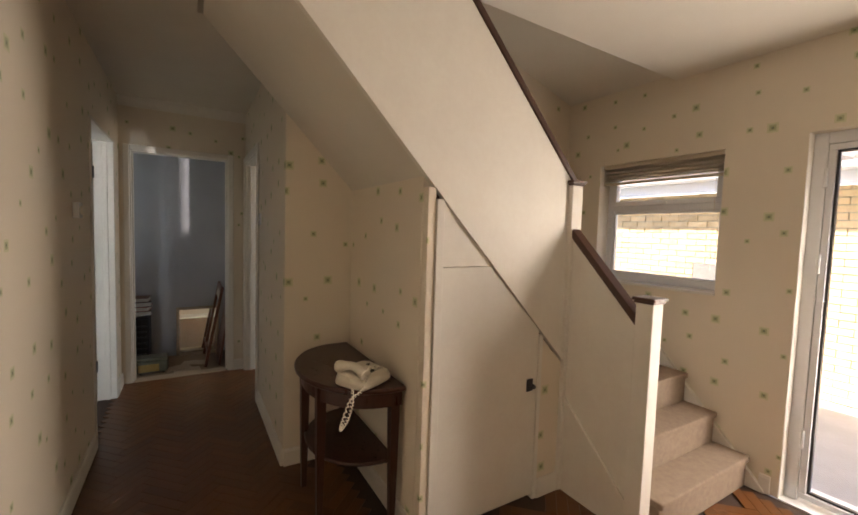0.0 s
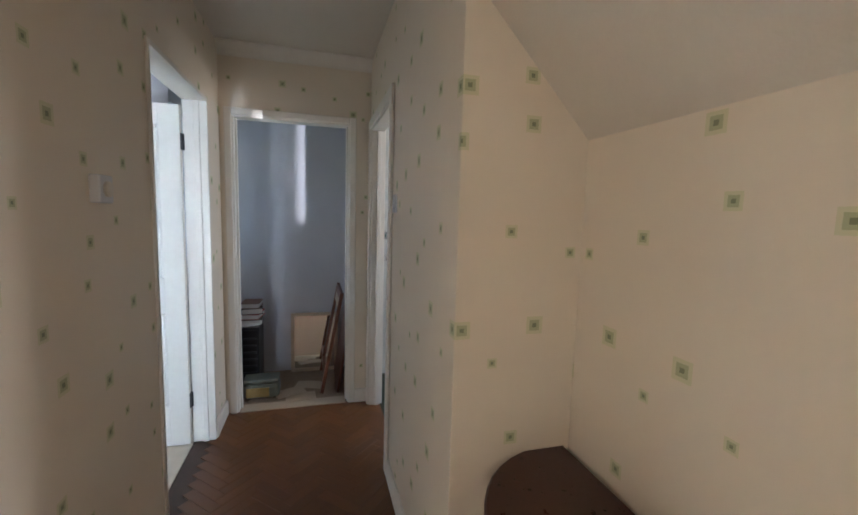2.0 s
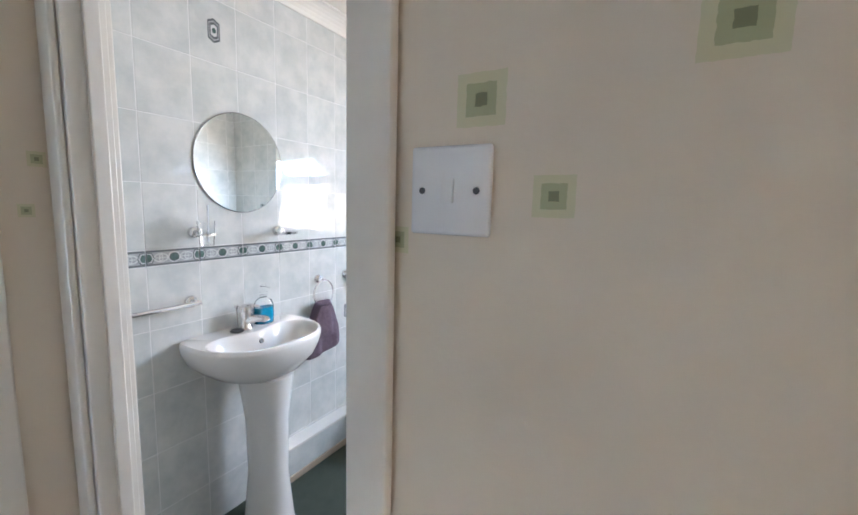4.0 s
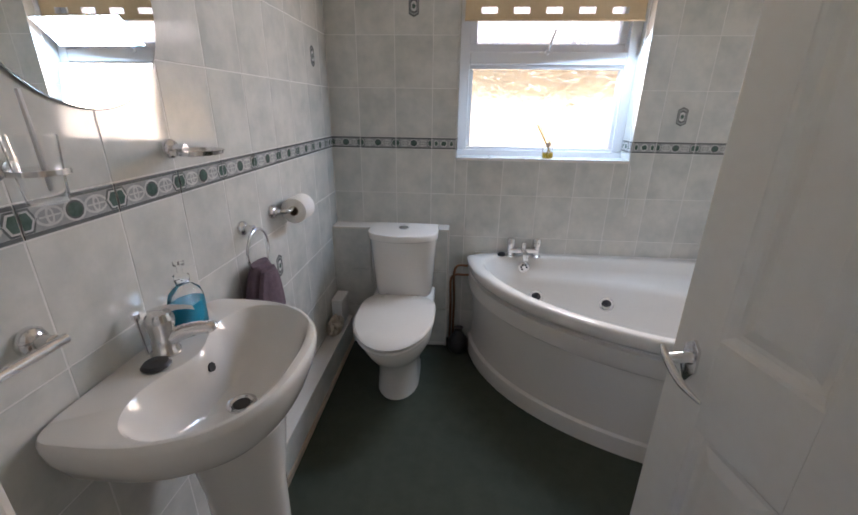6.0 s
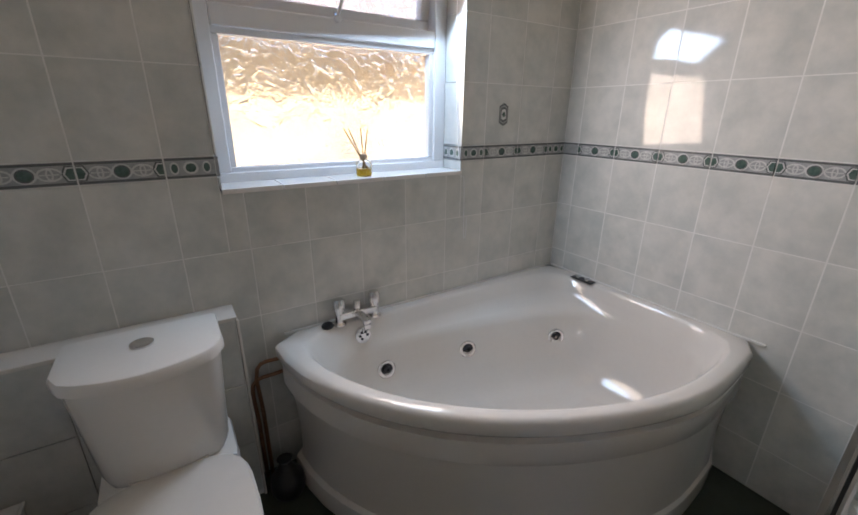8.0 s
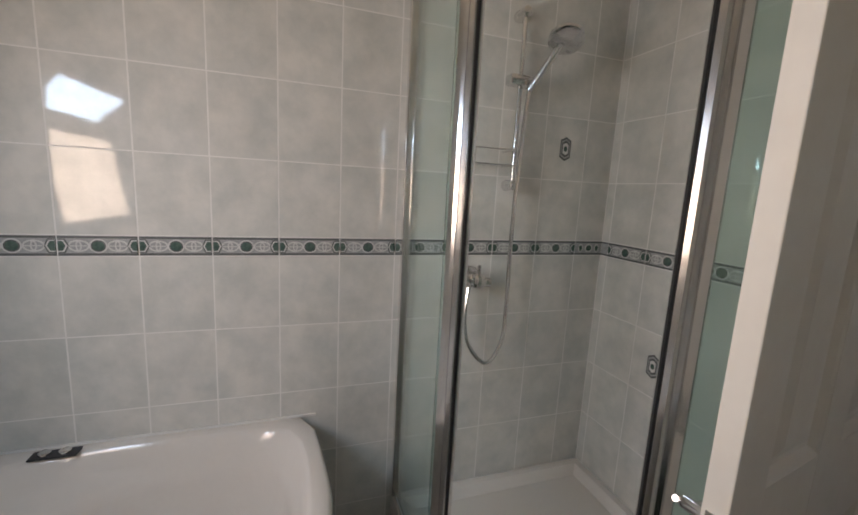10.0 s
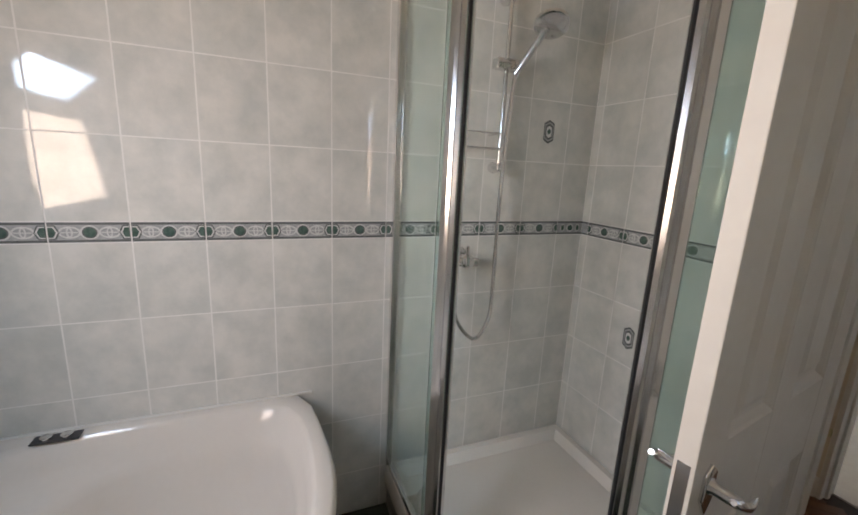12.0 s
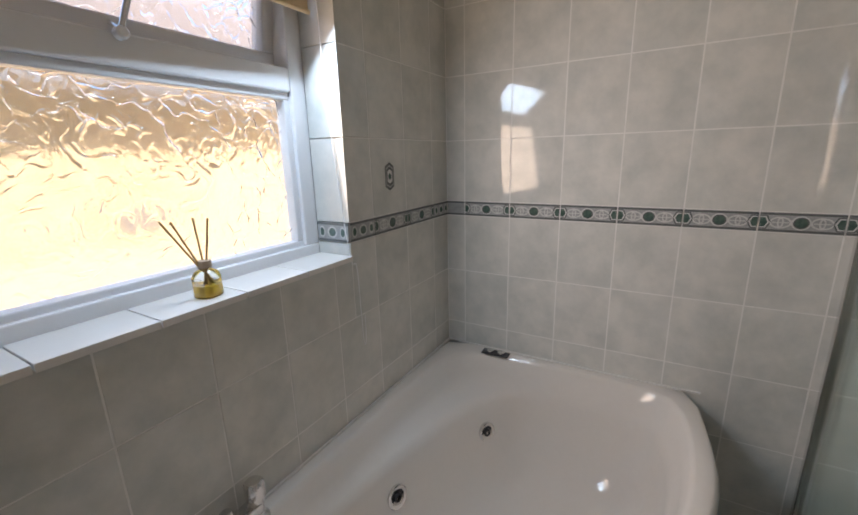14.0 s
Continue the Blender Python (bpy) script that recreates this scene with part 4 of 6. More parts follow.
def quarter(a, b, power, cx0, cy0):
    """Front of the bath: a superellipse about the room's corner (cx0, cy0), reaching a along -x and b along +y."""
    def f(cx, cy, d):
        lo, hi = 0.0, 4.0
        for _ in range(30):
            m = (lo + hi) / 2
            u, v = (cx0 - cx - d[0] * m) / a, (cy + d[1] * m - cy0) / b
            inside = (max(u, 0) ** power + max(v, 0) ** power) < 1
            lo, hi = (m, hi) if inside else (lo, m)
        return lo
    return f


def corner_bath():
    t = thing("corner_bath", "white acrylic corner whirlpool bath with a curved front panel", "bath")
    cx, cy = 2.72, 2.98
    X, Y = BX1 - 0.002, BY0 + 0.002

    def outline(s, wall=0.0, p=24.0):
        return radial(cx, cy, [half_plane(1, 0, X - wall), half_plane(0, -1, -(Y + wall)), quarter(1.075 * s, 1.508 * s, 2.1, X, Y), half_plane(-0.994, -0.109, -2.535 - 0.9 * (1 - s))], p)

    def inner(s, wall, back, p):
        return radial(cx, cy, [half_plane(1, 0, X - wall), half_plane(0, -1, -(Y + wall)), quarter(1.075 * s, 1.508 * s, 2.1, X, Y), half_plane(-0.994, -0.109, -2.535 - 0.9 * (1 - s)), half_plane(0.945, -0.328, back)], p)

    rings = [(outline(0.985, 0.001), 0.535), (outline(0.995, 0.001), 0.54), (outline(1.0, 0.001), 0.55), (outline(1.0, 0.001), 0.585), (outline(0.993, 0.002), 0.597), (outline(0.985, 0.004), 0.60),
             (inner(0.965, 0.038, 2.38, 9), 0.60), (inner(0.96, 0.042, 2.37, 9), 0.598), (inner(0.952, 0.05, 2.34, 8), 0.585), (inner(0.942, 0.062, 2.30, 7), 0.54), (inner(0.935, 0.072, 2.26, 6), 0.508),
             (inner(0.928, 0.076, 2.11, 6), 0.49), (inner(0.922, 0.079, 2.075, 6.2), 0.48), (inner(0.912, 0.084, 2.05, 6.5), 0.455), (inner(0.888, 0.094, 2.02, 7.5), 0.38), (inner(0.85, 0.125, 1.97, 7.5), 0.28), (inner(0.80, 0.175, 1.925, 7.5), 0.21), (inner(0.70, 0.25, 1.85, 7), 0.178), (inner(0.45, 0.5, 1.72, 6), 0.17)]
    part("tub", loft([[(x, y, z) for x, y in r] for r, z in rings], False, True), ACRYLIC, t, "", True)
    prof = [(0.988, 0.534), (0.976, 0.529), (0.974, 0.516), (0.990, 0.510), (0.990, 0.43), (0.986, 0.424), (0.976, 0.416), (0.971, 0.34), (0.967, 0.24), (0.967, 0.14), (0.971, 0.092), (0.983, 0.084), (0.985, 0.07), (0.985, 0.0)]
    part("front_panel", loft([[(x, y, z) for x, y in outline(s, 0.004)] for s, z in prof], False, False), ACRYLIC, t, "white curved moulded bath panel", True)
    # jets and overflow on the back of the well
    wall_ring = inner(0.884, 0.097, 2.013, 7.5)
    for x, y, z, r in ((3.205, 3.366, 0.372, 0.040), (3.144, 2.963, 0.368, 0.040), (2.949, 2.606, 0.364, 0.040)):
        turn = math.atan2(y - cy, x - cx) % math.tau / math.tau * len(wall_ring)
        i0 = int(turn)
        a, b = Vector(wall_ring[i0]), Vector(wall_ring[(i0 + 1) % len(wall_ring)])
        spot = a.lerp(b, turn - i0)
        side = (b - a).normalized()
        d = Vector((-side.y, side.x, 0.2)).normalized()
        o = Vector((spot.x, spot.y, z)) - d * 0.003
        j = part("jet", lathe([(r, -0.02), (r, 0.008), (r * 0.9, 0.011), (r * 0.66, 0.008), (r * 0.62, 0.002)], o, d, 20), CHROME, t, "chrome whirlpool jet", True)
        part("nozzle", lathe([(r * 0.63, -0.003), (r * 0.63, 0.003), (r * 0.55, 0.005), (r * 0.42, 0.004), (r * 0.36, 0.012), (r * 0.24, 0.013), (r * 0.2, 0.004), (r * 0.01, 0.004)], o, d, 14), GUNMETAL, j, "", True)
    o, d = Vector((3.222, 3.435, 0.545)), Vector((-1, 0.05, 0.15)).normalized()
    ov = part("overflow", lathe([(0.033, -0.03), (0.033, 0.006), (0.028, 0.009), (0.001, 0.009)], o, d, 20), CHROME, t, "chrome overflow rose", True)
    # black discs put the dark of the open holes into colour
    for k in range(6):
        a = k * math.tau / 6
        part("hole", lathe([(0.006, 0), (0.006, 0.0015)], o + d * 0.0092 + Vector((0, math.cos(a), math.sin(a))) * 0.016, d, 8), BLACK, ov)
    # mixer taps on the deck
    b = part("mixer_tap", boxes(((3.237, 3.36, 0.622), (3.280, 3.52, 0.650)), ((3.15, 3.425, 0.626), (3.24, 3.458, 0.646)), ((3.15, 3.427, 0.605), (3.173, 3.456, 0.628)), bevel=0.006), CHROME, t, "chrome bath filler with two cross handles", True)
    for y in (3.365, 3.515):
        h = part("pillar", lathe([(0.027, 0.599), (0.027, 0.605), (0.018, 0.612), (0.018, 0.66), (0.024, 0.664), (0.024, 0.70), (0.018, 0.708), (0.002, 0.71)], (3.258, y, 0), seg=16), CHROME, b, "", True)
    part("diverter", lathe([(0.015, 0), (0.015, 0.03), (0.012, 0.034)], (3.258, 3.44, 0.650), seg=12), CHROME, b, "", True)
    part("plug", lathe([(0.022, 0), (0.024, 0.006), (0.018, 0.016), (0.006, 0.02)], (3.258, 3.565, 0.60), seg=14), BLACK, t, "black rubber bath plug", True)
    part("plug_chain", tube(curve_points([(3.235, 3.44, 0.62), (3.20, 3.44, 0.60), (3.205, 3.437, 0.57), (3.215, 3.436, 0.552)], 6), 0.002, 5), CHROME, t)
    c = part("control_plate", boxes(((2.985, 2.285, 0.6005), (3.105, 2.33, 0.605)), bevel=0.002), GUNMETAL, t, "dark metal whirlpool control plate")
    for x in (3.02, 3.07):
        part("button", lathe([(0.016, 0.605), (0.016, 0.612), (0.012, 0.615)], (x, 2.308, 0), seg=14), CHROME, c, "", True)
    part("seal", boxes(((2.29, BY0 + 0.0005, 0.598), (BX1 - 0.001, BY0 + 0.008, 0.606)), ((BX1 - 0.008, BY0 + 0.008, 0.598), (BX1 - 0.001, 3.72, 0.606))), GROUT, t)
    for k in range(3):
        part("screw", lathe([(0.005, 0), (0.004, 0.003)], ((2.755, 3.54, 0.04), (2.50, 3.25, 0.04), (2.365, 2.94, 0.04))[k], (-0.8, 0.6, 0), 8), GUNMETAL, t)
    return t


corner_bath()


# ---- toilet ----
def egg(cx, cy, hw, front, back, z, n=32):
    """An outline rounder at the front (-x) than at the back (+x)."""
    out = []
    for k in range(n):
        a = k * math.tau / n
        c, s = math.cos(a), math.sin(a)
        if c < 0:
            out.append((cx + front * c, cy + hw * s, z))
        else:
            out.append((cx + back * c ** 0.5, cy + hw * math.copysign(abs(s) ** 0.55, s), z))
    return out


def toilet():
    t = thing("toilet", "white close-coupled toilet with its lid down", "toilet")
    y = 4.122
    rings = [egg(2.83, y, 0.11, 0.165, 0.28, 0.0), egg(2.83, y, 0.108, 0.16, 0.28, 0.03), egg(2.83, y, 0.102, 0.15, 0.28, 0.12), egg(2.82, y, 0.112, 0.17, 0.28, 0.20),
             egg(2.80, y, 0.15, 0.24, 0.28, 0.27), egg(2.80, y, 0.178, 0.285, 0.30, 0.33), egg(2.80, y, 0.185, 0.295, 0.31, 0.375), egg(2.80, y, 0.183, 0.293, 0.31, 0.392), egg(2.80, y, 0.17, 0.28, 0.30, 0.396)]
    part("bowl", loft(rings), CERAMIC, t, "", True)
    part("ledge", boxes(((2.99, y - 0.175, 0.36), (3.19, y + 0.175, 0.418)), bevel=0.02), CERAMIC, t, "", True)
    part("seat_ring", loft([egg(2.778, y + 0.006, 0.191, 0.318, 0.22, 0.398), egg(2.778, y + 0.006, 0.195, 0.323, 0.225, 0.404), egg(2.778, y + 0.006, 0.195, 0.323, 0.225, 0.412), egg(2.778, y + 0.006, 0.192, 0.320, 0.222, 0.416)]), CERAMIC, t, "", True)
    part("lid", loft([egg(2.778, y + 0.006, 0.194, 0.315, 0.22, 0.418), egg(2.778, y + 0.006, 0.200, 0.322, 0.226, 0.423), egg(2.778, y + 0.006, 0.200, 0.322, 0.226, 0.432), egg(2.778, y + 0.006, 0.192, 0.312, 0.218, 0.440), egg(2.778, y + 0.006, 0.13, 0.22, 0.15, 0.443)]), ACRYLIC, t, "white moulded closed lid", True)
    for dy in (-0.075, 0.075):
        part("hinge", tube([(3.005, y + dy - 0.02, 0.43), (3.005, y + dy + 0.02, 0.43)], 0.012, 10), CHROME, t, "", True)

    def cistern(hw, x0, z, bow):
        us = [-1 + k / 9 for k in range(19)]
        front = [(x0 - bow * (1 - u * u) + 0.035 * max(0.0, (abs(u) - 0.75) / 0.25) ** 3, y + hw * u, z) for u in us]
        return [(3.187, y - hw, z)] + front + [(3.187, y + hw, z)]
    part("cistern", loft([cistern(0.150, 3.035, 0.418, 0.03), cistern(0.158, 3.025, 0.45, 0.04), cistern(0.177, 3.005, 0.755, 0.055)]), CERAMIC, t, "", True)
    lid = part("cistern_lid", loft([cistern(0.180, 3.0, 0.756, 0.057), cistern(0.187, 2.992, 0.762, 0.062), cistern(0.187, 2.992, 0.785, 0.062), cistern(0.184, 2.996, 0.793, 0.06), cistern(0.172, 3.01, 0.798, 0.052)]), CERAMIC, t, "", True)
    part("flush_button", lathe([(0.028, 0.797), (0.028, 0.803), (0.022, 0.806), (0.001, 0.806)], (3.085, y, 0), seg=18), CHROME, lid, "round chrome flush button", True)
    return t


toilet()


# ---- wash basin ----
def basin():
    t = thing("wash_basin", "white ceramic pedestal wash basin with a chrome mixer", "wash basin")
    cx, yb, top = 1.737, BY1 - 0.003, 0.882
    N = 64

    def shape(hw, dp, z):
        """A D in plan: straight along the wall, bowed towards the room."""
        pts = []
        for k in range(N):
            a = k * math.tau / N
            c, n = math.cos(a), math.sin(a)
            if n <= 0:
                pts.append((cx + hw * math.copysign(abs(c) ** 0.8, c), yb - 0.10 - (dp - 0.10) * abs(n) ** 0.85, top + z))
            else:
                pts.append((cx + hw * math.copysign(abs(c) ** 0.22, c) * (1 - 0.05 * n), yb - 0.10 + 0.10 * abs(n) ** 0.22, top + z))
        return pts

    def bowl(hw, front, back, z, step=0.0):
        """The well: round at the front, its back bowed forward under the tap."""
        pts = []
        for k in range(N):
            a = k * math.tau / N
            c, n = math.cos(a), math.sin(a)
            x = hw * math.copysign(abs(c) ** 0.85, c)
            y = -0.215 - front * abs(n) ** 0.9 if n <= 0 else -0.215 + back * n ** 0.6 - step * math.exp(-(x / 0.10) ** 2) * n
            pts.append((cx + x, yb + y, top + z))
        return pts
    rings = [shape(0.13, 0.27, -0.185), shape(0.19, 0.31, -0.16), shape(0.25, 0.355, -0.105), shape(0.275, 0.376, -0.05), shape(0.281, 0.382, -0.02), shape(0.280, 0.381, -0.008), shape(0.275, 0.376, -0.001), shape(0.268, 0.369, 0.0),
             bowl(0.252, 0.142, 0.135, -0.002, 0.052), bowl(0.247, 0.137, 0.130, -0.008, 0.054), bowl(0.238, 0.128, 0.118, -0.03, 0.05), bowl(0.215, 0.112, 0.10, -0.07, 0.035), bowl(0.165, 0.088, 0.08, -0.11, 0.02), bowl(0.10, 0.058, 0.058, -0.132, 0.0), bowl(0.035, 0.03, 0.03, -0.138, 0.0)]
    part("bowl", loft(rings), CERAMIC, t, "", True)
    part("pedestal", loft([[(cx + hw * math.cos(a), yb - 0.19 + (dp * math.sin(a)), z) for a in [k * math.tau / 28 for k in range(28)]] for hw, dp, z in ((0.105, 0.12, 0.0), (0.10, 0.115, 0.03), (0.08, 0.095, 0.25), (0.085, 0.10, 0.5), (0.115, 0.12, 0.705))]), CERAMIC, t, "", True)
    w = part("waste", lathe([(0.034, 0), (0.034, 0.004), (0.026, 0.006), (0.021, 0.001)], (cx, yb - 0.215, top - 0.137), seg=24), CHROME, t, "chrome basin waste", True)
    # waste and overflow openings: black discs on the surface, for the dark inside
    part("waste_hole", lathe([(0.020, 0), (0.020, 0.0025)], (cx, yb - 0.215, top - 0.137), seg=16), BLACK, w)
    part("overflow", lathe([(0.011, -0.006), (0.011, 0.003)], (cx + 0.012, yb - 0.149, top - 0.045), (0.05, -0.93, 0.36), 14), BLACK, t, "small round overflow hole")
    ty = yb - 0.062
    tap = part("mixer_tap", lathe([(0.031, 0), (0.031, 0.008), (0.026, 0.014), (0.025, 0.055), (0.029, 0.075), (0.030, 0.09), (0.024, 0.102), (0.004, 0.106)], (cx - 0.005, ty, top), (0.04, 0, 1), 22), CHROME, t, "chrome single-lever basin mixer", True)
    part("spout", tube(curve_points([(cx, ty - 0.012, top + 0.038), (cx + 0.022, ty - 0.045, top + 0.048), (cx + 0.036, ty - 0.082, top + 0.048), (cx + 0.038, ty - 0.09, top + 0.040)], 5), 0.015, 14, radii=[0.020, 0.0195, 0.019, 0.018, 0.017, 0.016, 0.016, 0.0155, 0.015, 0.015, 0.0155, 0.016, 0.0165, 0.0165, 0.0165, 0.016]), CHROME, tap, "", True)
    part("lever", loft([[(cx + 0.024 * k + w0 * 0.35, ty - 0.052 * k + sg * w0, top + 0.098 + 0.02 * k - 0.022 * k * k + up) for w0, sg, up in ((0.016 - 0.004 * k, -1, 0.0), (0.016 - 0.004 * k, 1, 0.0), (0.012 - 0.004 * k, 1, 0.011), (0.012 - 0.004 * k, -1, 0.011))] for k in (-0.25, 0.0, 0.35, 0.7, 1.0)]), CHROME, tap, "", True)
    part("pop_up_rod", tube([(cx - 0.016, yb - 0.026, top), (cx - 0.02, yb - 0.024, top + 0.085), (cx - 0.02, yb - 0.024, top + 0.092), (cx - 0.02, yb - 0.024, top + 0.105)], 0.003, 10, radii=[0.003, 0.003, 0.008, 0.009]), CHROME, t, "", True)
    pl = part("plug", lathe([(0.026, 0), (0.030, 0.003), (0.024, 0.010), (0.006, 0.013)], (cx - 0.055, yb - 0.075, top + 0.0005), seg=18), GUNMETAL, t, "grey metal basin plug", True)
    part("chain", tube(curve_points([(cx - 0.05, yb - 0.075, top + 0.012), (cx - 0.03, yb - 0.085, top + 0.004), (cx - 0.012, yb - 0.075, top + 0.006)], 5), 0.002, 6), CHROME, pl)
    return t


basin()
sb = thing("soap_bottle", "clear pump bottle half full of blue soap", "bottle")
bx, by, bz = 1.832, BY1 - 0.062, 0.8835


def flask(rows):
    return loft([[(bx + r * math.copysign(abs(math.cos(a)) ** 0.7, math.cos(a)), by + 0.68 * r * math.copysign(abs(math.sin(a)) ** 0.7, math.sin(a)), bz + z) for a in [k * math.tau / 28 for k in range(28)]] for r, z in rows])


shell = part("body", flask([(0.040, 0), (0.045, 0.004), (0.046, 0.04), (0.045, 0.085), (0.038, 0.108), (0.024, 0.120), (0.016, 0.124), (0.016, 0.134)]), CLEAR_PLASTIC, sb, "", True)
shell.visible_shadow = False
part("soap", flask([(0.037, 0.003), (0.042, 0.007), (0.043, 0.04), (0.0425, 0.078), (0.001, 0.0785)]), BLUE_SOAP, sb, "blue liquid soap", True)
part("pump", lathe([(0.017, 0.134), (0.017, 0.148), (0.006, 0.151), (0.006, 0.172), (0.012, 0.174), (0.012, 0.182)], (bx, by, bz), seg=14), CLEAR_PLASTIC, sb, "clear plastic pump head", True)
part("dip_tube", tube([(bx, by, bz + 0.135), (bx + 0.006, by, bz + 0.0795)], 0.003, 6), CLEAR_PLASTIC, sb)
part("nozzle", tube([(bx, by, bz + 0.178), (bx + 0.008, by - 0.038, bz + 0.175)], 0.0045, 8), CLEAR_PLASTIC, sb, "", True)

# ---- boxed pipework ----
led = tagged(new("pipe_boxing"), "low tiled boxing over pipes along the wall", "boxing", "", "structure")
part("top", boxes(((1.90, 4.462, 0.175), (3.19, BY1 - 0.001, 0.19)), bevel=0.003), ACRYLIC, led)
part("front", boxes(((1.90, 4.468, 0.035), (3.19, 4.478, 0.175))), TILE, led)
part("toe_strip", boxes(((1.90, 4.461, 0.0), (3.19, 4.471, 0.034)), bevel=0.002), PALE_WOOD, led)
bxg = tagged(new("cistern_boxing"), "tiled boxing behind the toilet cistern", "boxing", "", "structure")
for k in range(3):
    y0 = 3.885 + 0.2235 * k
    part("panel_tile", boxes(((3.192, y0 + 0.001, 0.26), (3.20, y0 + 0.2215, 0.505)), ((3.192, y0 + 0.001, 0.508), (3.20, y0 + 0.2215, 0.752)), ((3.192, y0 + 0.001, 0.03), (3.20, y0 + 0.2215, 0.257)), bevel=0.0015), TILE, bxg)
part("carcass", boxes(((3.20, 3.883, 0.0), (BX1 - 0.001, BY1 - 0.001, 0.752))), GROUT, bxg)
part("top_trim", boxes(((3.188, 3.878, 0.752), (BX1 - 0.001, BY1 - 0.001, 0.766)), bevel=0.003), ACRYLIC, bxg)
part("corner_trim", boxes(((3.189, 3.874, 0.0), (3.202, 3.8828, 0.752)), bevel=0.003), ACRYLIC, bxg)
pp = thing("copper_pipes", "two thin copper pipes beside the boxing", "pipe")
for y, h in ((3.835, 0.5), (3.855, 0.44)):
    part("pipe", tube(curve_points([(3.27, y, 0.0), (3.27, y, h * 0.6), (3.27, y, h), (3.27, y - 0.08, h + 0.02), (3.27, y - 0.14, h + 0.02)], 4), 0.0075, 8), COPPER, pp, "", True)
bl = thing("bag", "small dark bag tucked beside the bath", "bag")
part("bag", lathe([(0.05, 0), (0.065, 0.03), (0.06, 0.08), (0.03, 0.12), (0.02, 0.14), (0.03, 0.155)], (3.15, 3.80, 0.001), (0.1, 0, 1), 14), BLACK, bl, "", True)
cb = thing("small_box", "white cardboard box on the pipe boxing", "box")
part("carton", boxes(((3.05, 4.485, 0.191), (3.185, 4.545, 0.36)), bevel=0.003), UPVC, cb)
part("flap", boxes(((3.05, 4.478, 0.352), (3.185, 4.4846, 0.36))), UPVC, cb)
cl = thing("cleaning_cloth", "crumpled cream cloth on the pipe boxing", "cloth")
bm = bmesh.new()
bmesh.ops.create_icosphere(bm, subdivisions=4, radius=1)
for v in bm.verts:
    k = 1 + 0.35 * noise.noise(v.co * 2.2) + 0.15 * noise.noise(v.co * 6)
    v.co = Vector((2.98 + v.co.x * 0.075 * k, 4.507 + v.co.y * 0.038 * k, 0.192 + max(0, 0.045 + v.co.z * 0.05 * k)))
part("cloth", bm, CLOTH, cl, "", True)

# ---- wall fittings on the end wall ----
YW = BY1


def wall_rose(parent, x, z, y=YW, r=0.024):
    return part("wall_rose", lathe([(r, 0), (r, 0.008), (r * 0.8, 0.016), (r * 0.5, 0.02), (r * 0.45, 0.04), (r * 0.5, 0.045)], (x, y - 0.0005, z), (0, -1, 0), 18), CHROME, parent, "", True)


mr = thing("round_mirror", "frameless round bathroom mirror on the tiles", "mirror")
part("glass", lathe([(0.212, 0), (0.215, 0.002), (0.2135, 0.005), (0.001, 0.0052)], (1.78, YW - 0.003, 1.615), (0, -1, 0), 64), MIRROR, mr, "", False)
part("edge", lathe([(0.2162, 0), (0.2162, 0.004), (0.2152, 0.0045), (0.2152, 0)], (1.78, YW - 0.0025, 1.615), (0, -1, 0), 64), CHROME, mr)
sd = thing("soap_dish", "chrome wall-mounted soap dish", "soap dish")
wall_rose(sd, 1.962, 1.31)
part("dish", lathe([(0.03, 0), (0.055, 0.004), (0.06, 0.014), (0.057, 0.014), (0.05, 0.007), (0.001, 0.006)], (1.945, YW - 0.085, 1.297), seg=24), CHROME, sd, "", True)
ch = thing("tumbler_holder", "chrome tumbler holder with a clear glass", "tumbler holder")
wall_rose(ch, 1.555, 1.318)
part("ring", lathe([(0.034, 0), (0.038, 0), (0.038, 0.008), (0.034, 0.008)], (1.56, YW - 0.085, 1.311), seg=24), CHROME, ch, "", True)
part("tumbler", lathe([(0.026, 0), (0.033, 0.10), (0.031, 0.10), (0.024, 0.004)], (1.56, YW - 0.085, 1.268), seg=24), GLASS, ch, "clear glass tumbler", True)
part("toothbrush", tube([(1.565, YW - 0.09, 1.285), (1.575, YW - 0.075, 1.43)], 0.004, 6), UPVC, ch, "white toothbrush")
tb = thing("towel_bar", "chrome towel bar fixed to the tiles", "towel bar")
for x in (1.20, 1.53):
    wall_rose(tb, x, 1.035, r=0.026)
part("bar", tube([(1.185, YW - 0.052, 1.035), (1.545, YW - 0.052, 1.035)], 0.009, 12), CHROME, tb, "", True)
tr = thing("towel_ring", "chrome towel ring fixed to the tiles", "towel ring")
wall_rose(tr, 2.230, 1.03)
part("ring", tube([(2.230 + 0.073 * math.sin(a), YW - 0.05, 0.955 + 0.073 * math.cos(a)) for a in [k * math.tau / 40 for k in range(40)]] + [(2.230, YW - 0.05, 1.028)], 0.0045, 8), CHROME, tr, "", True)


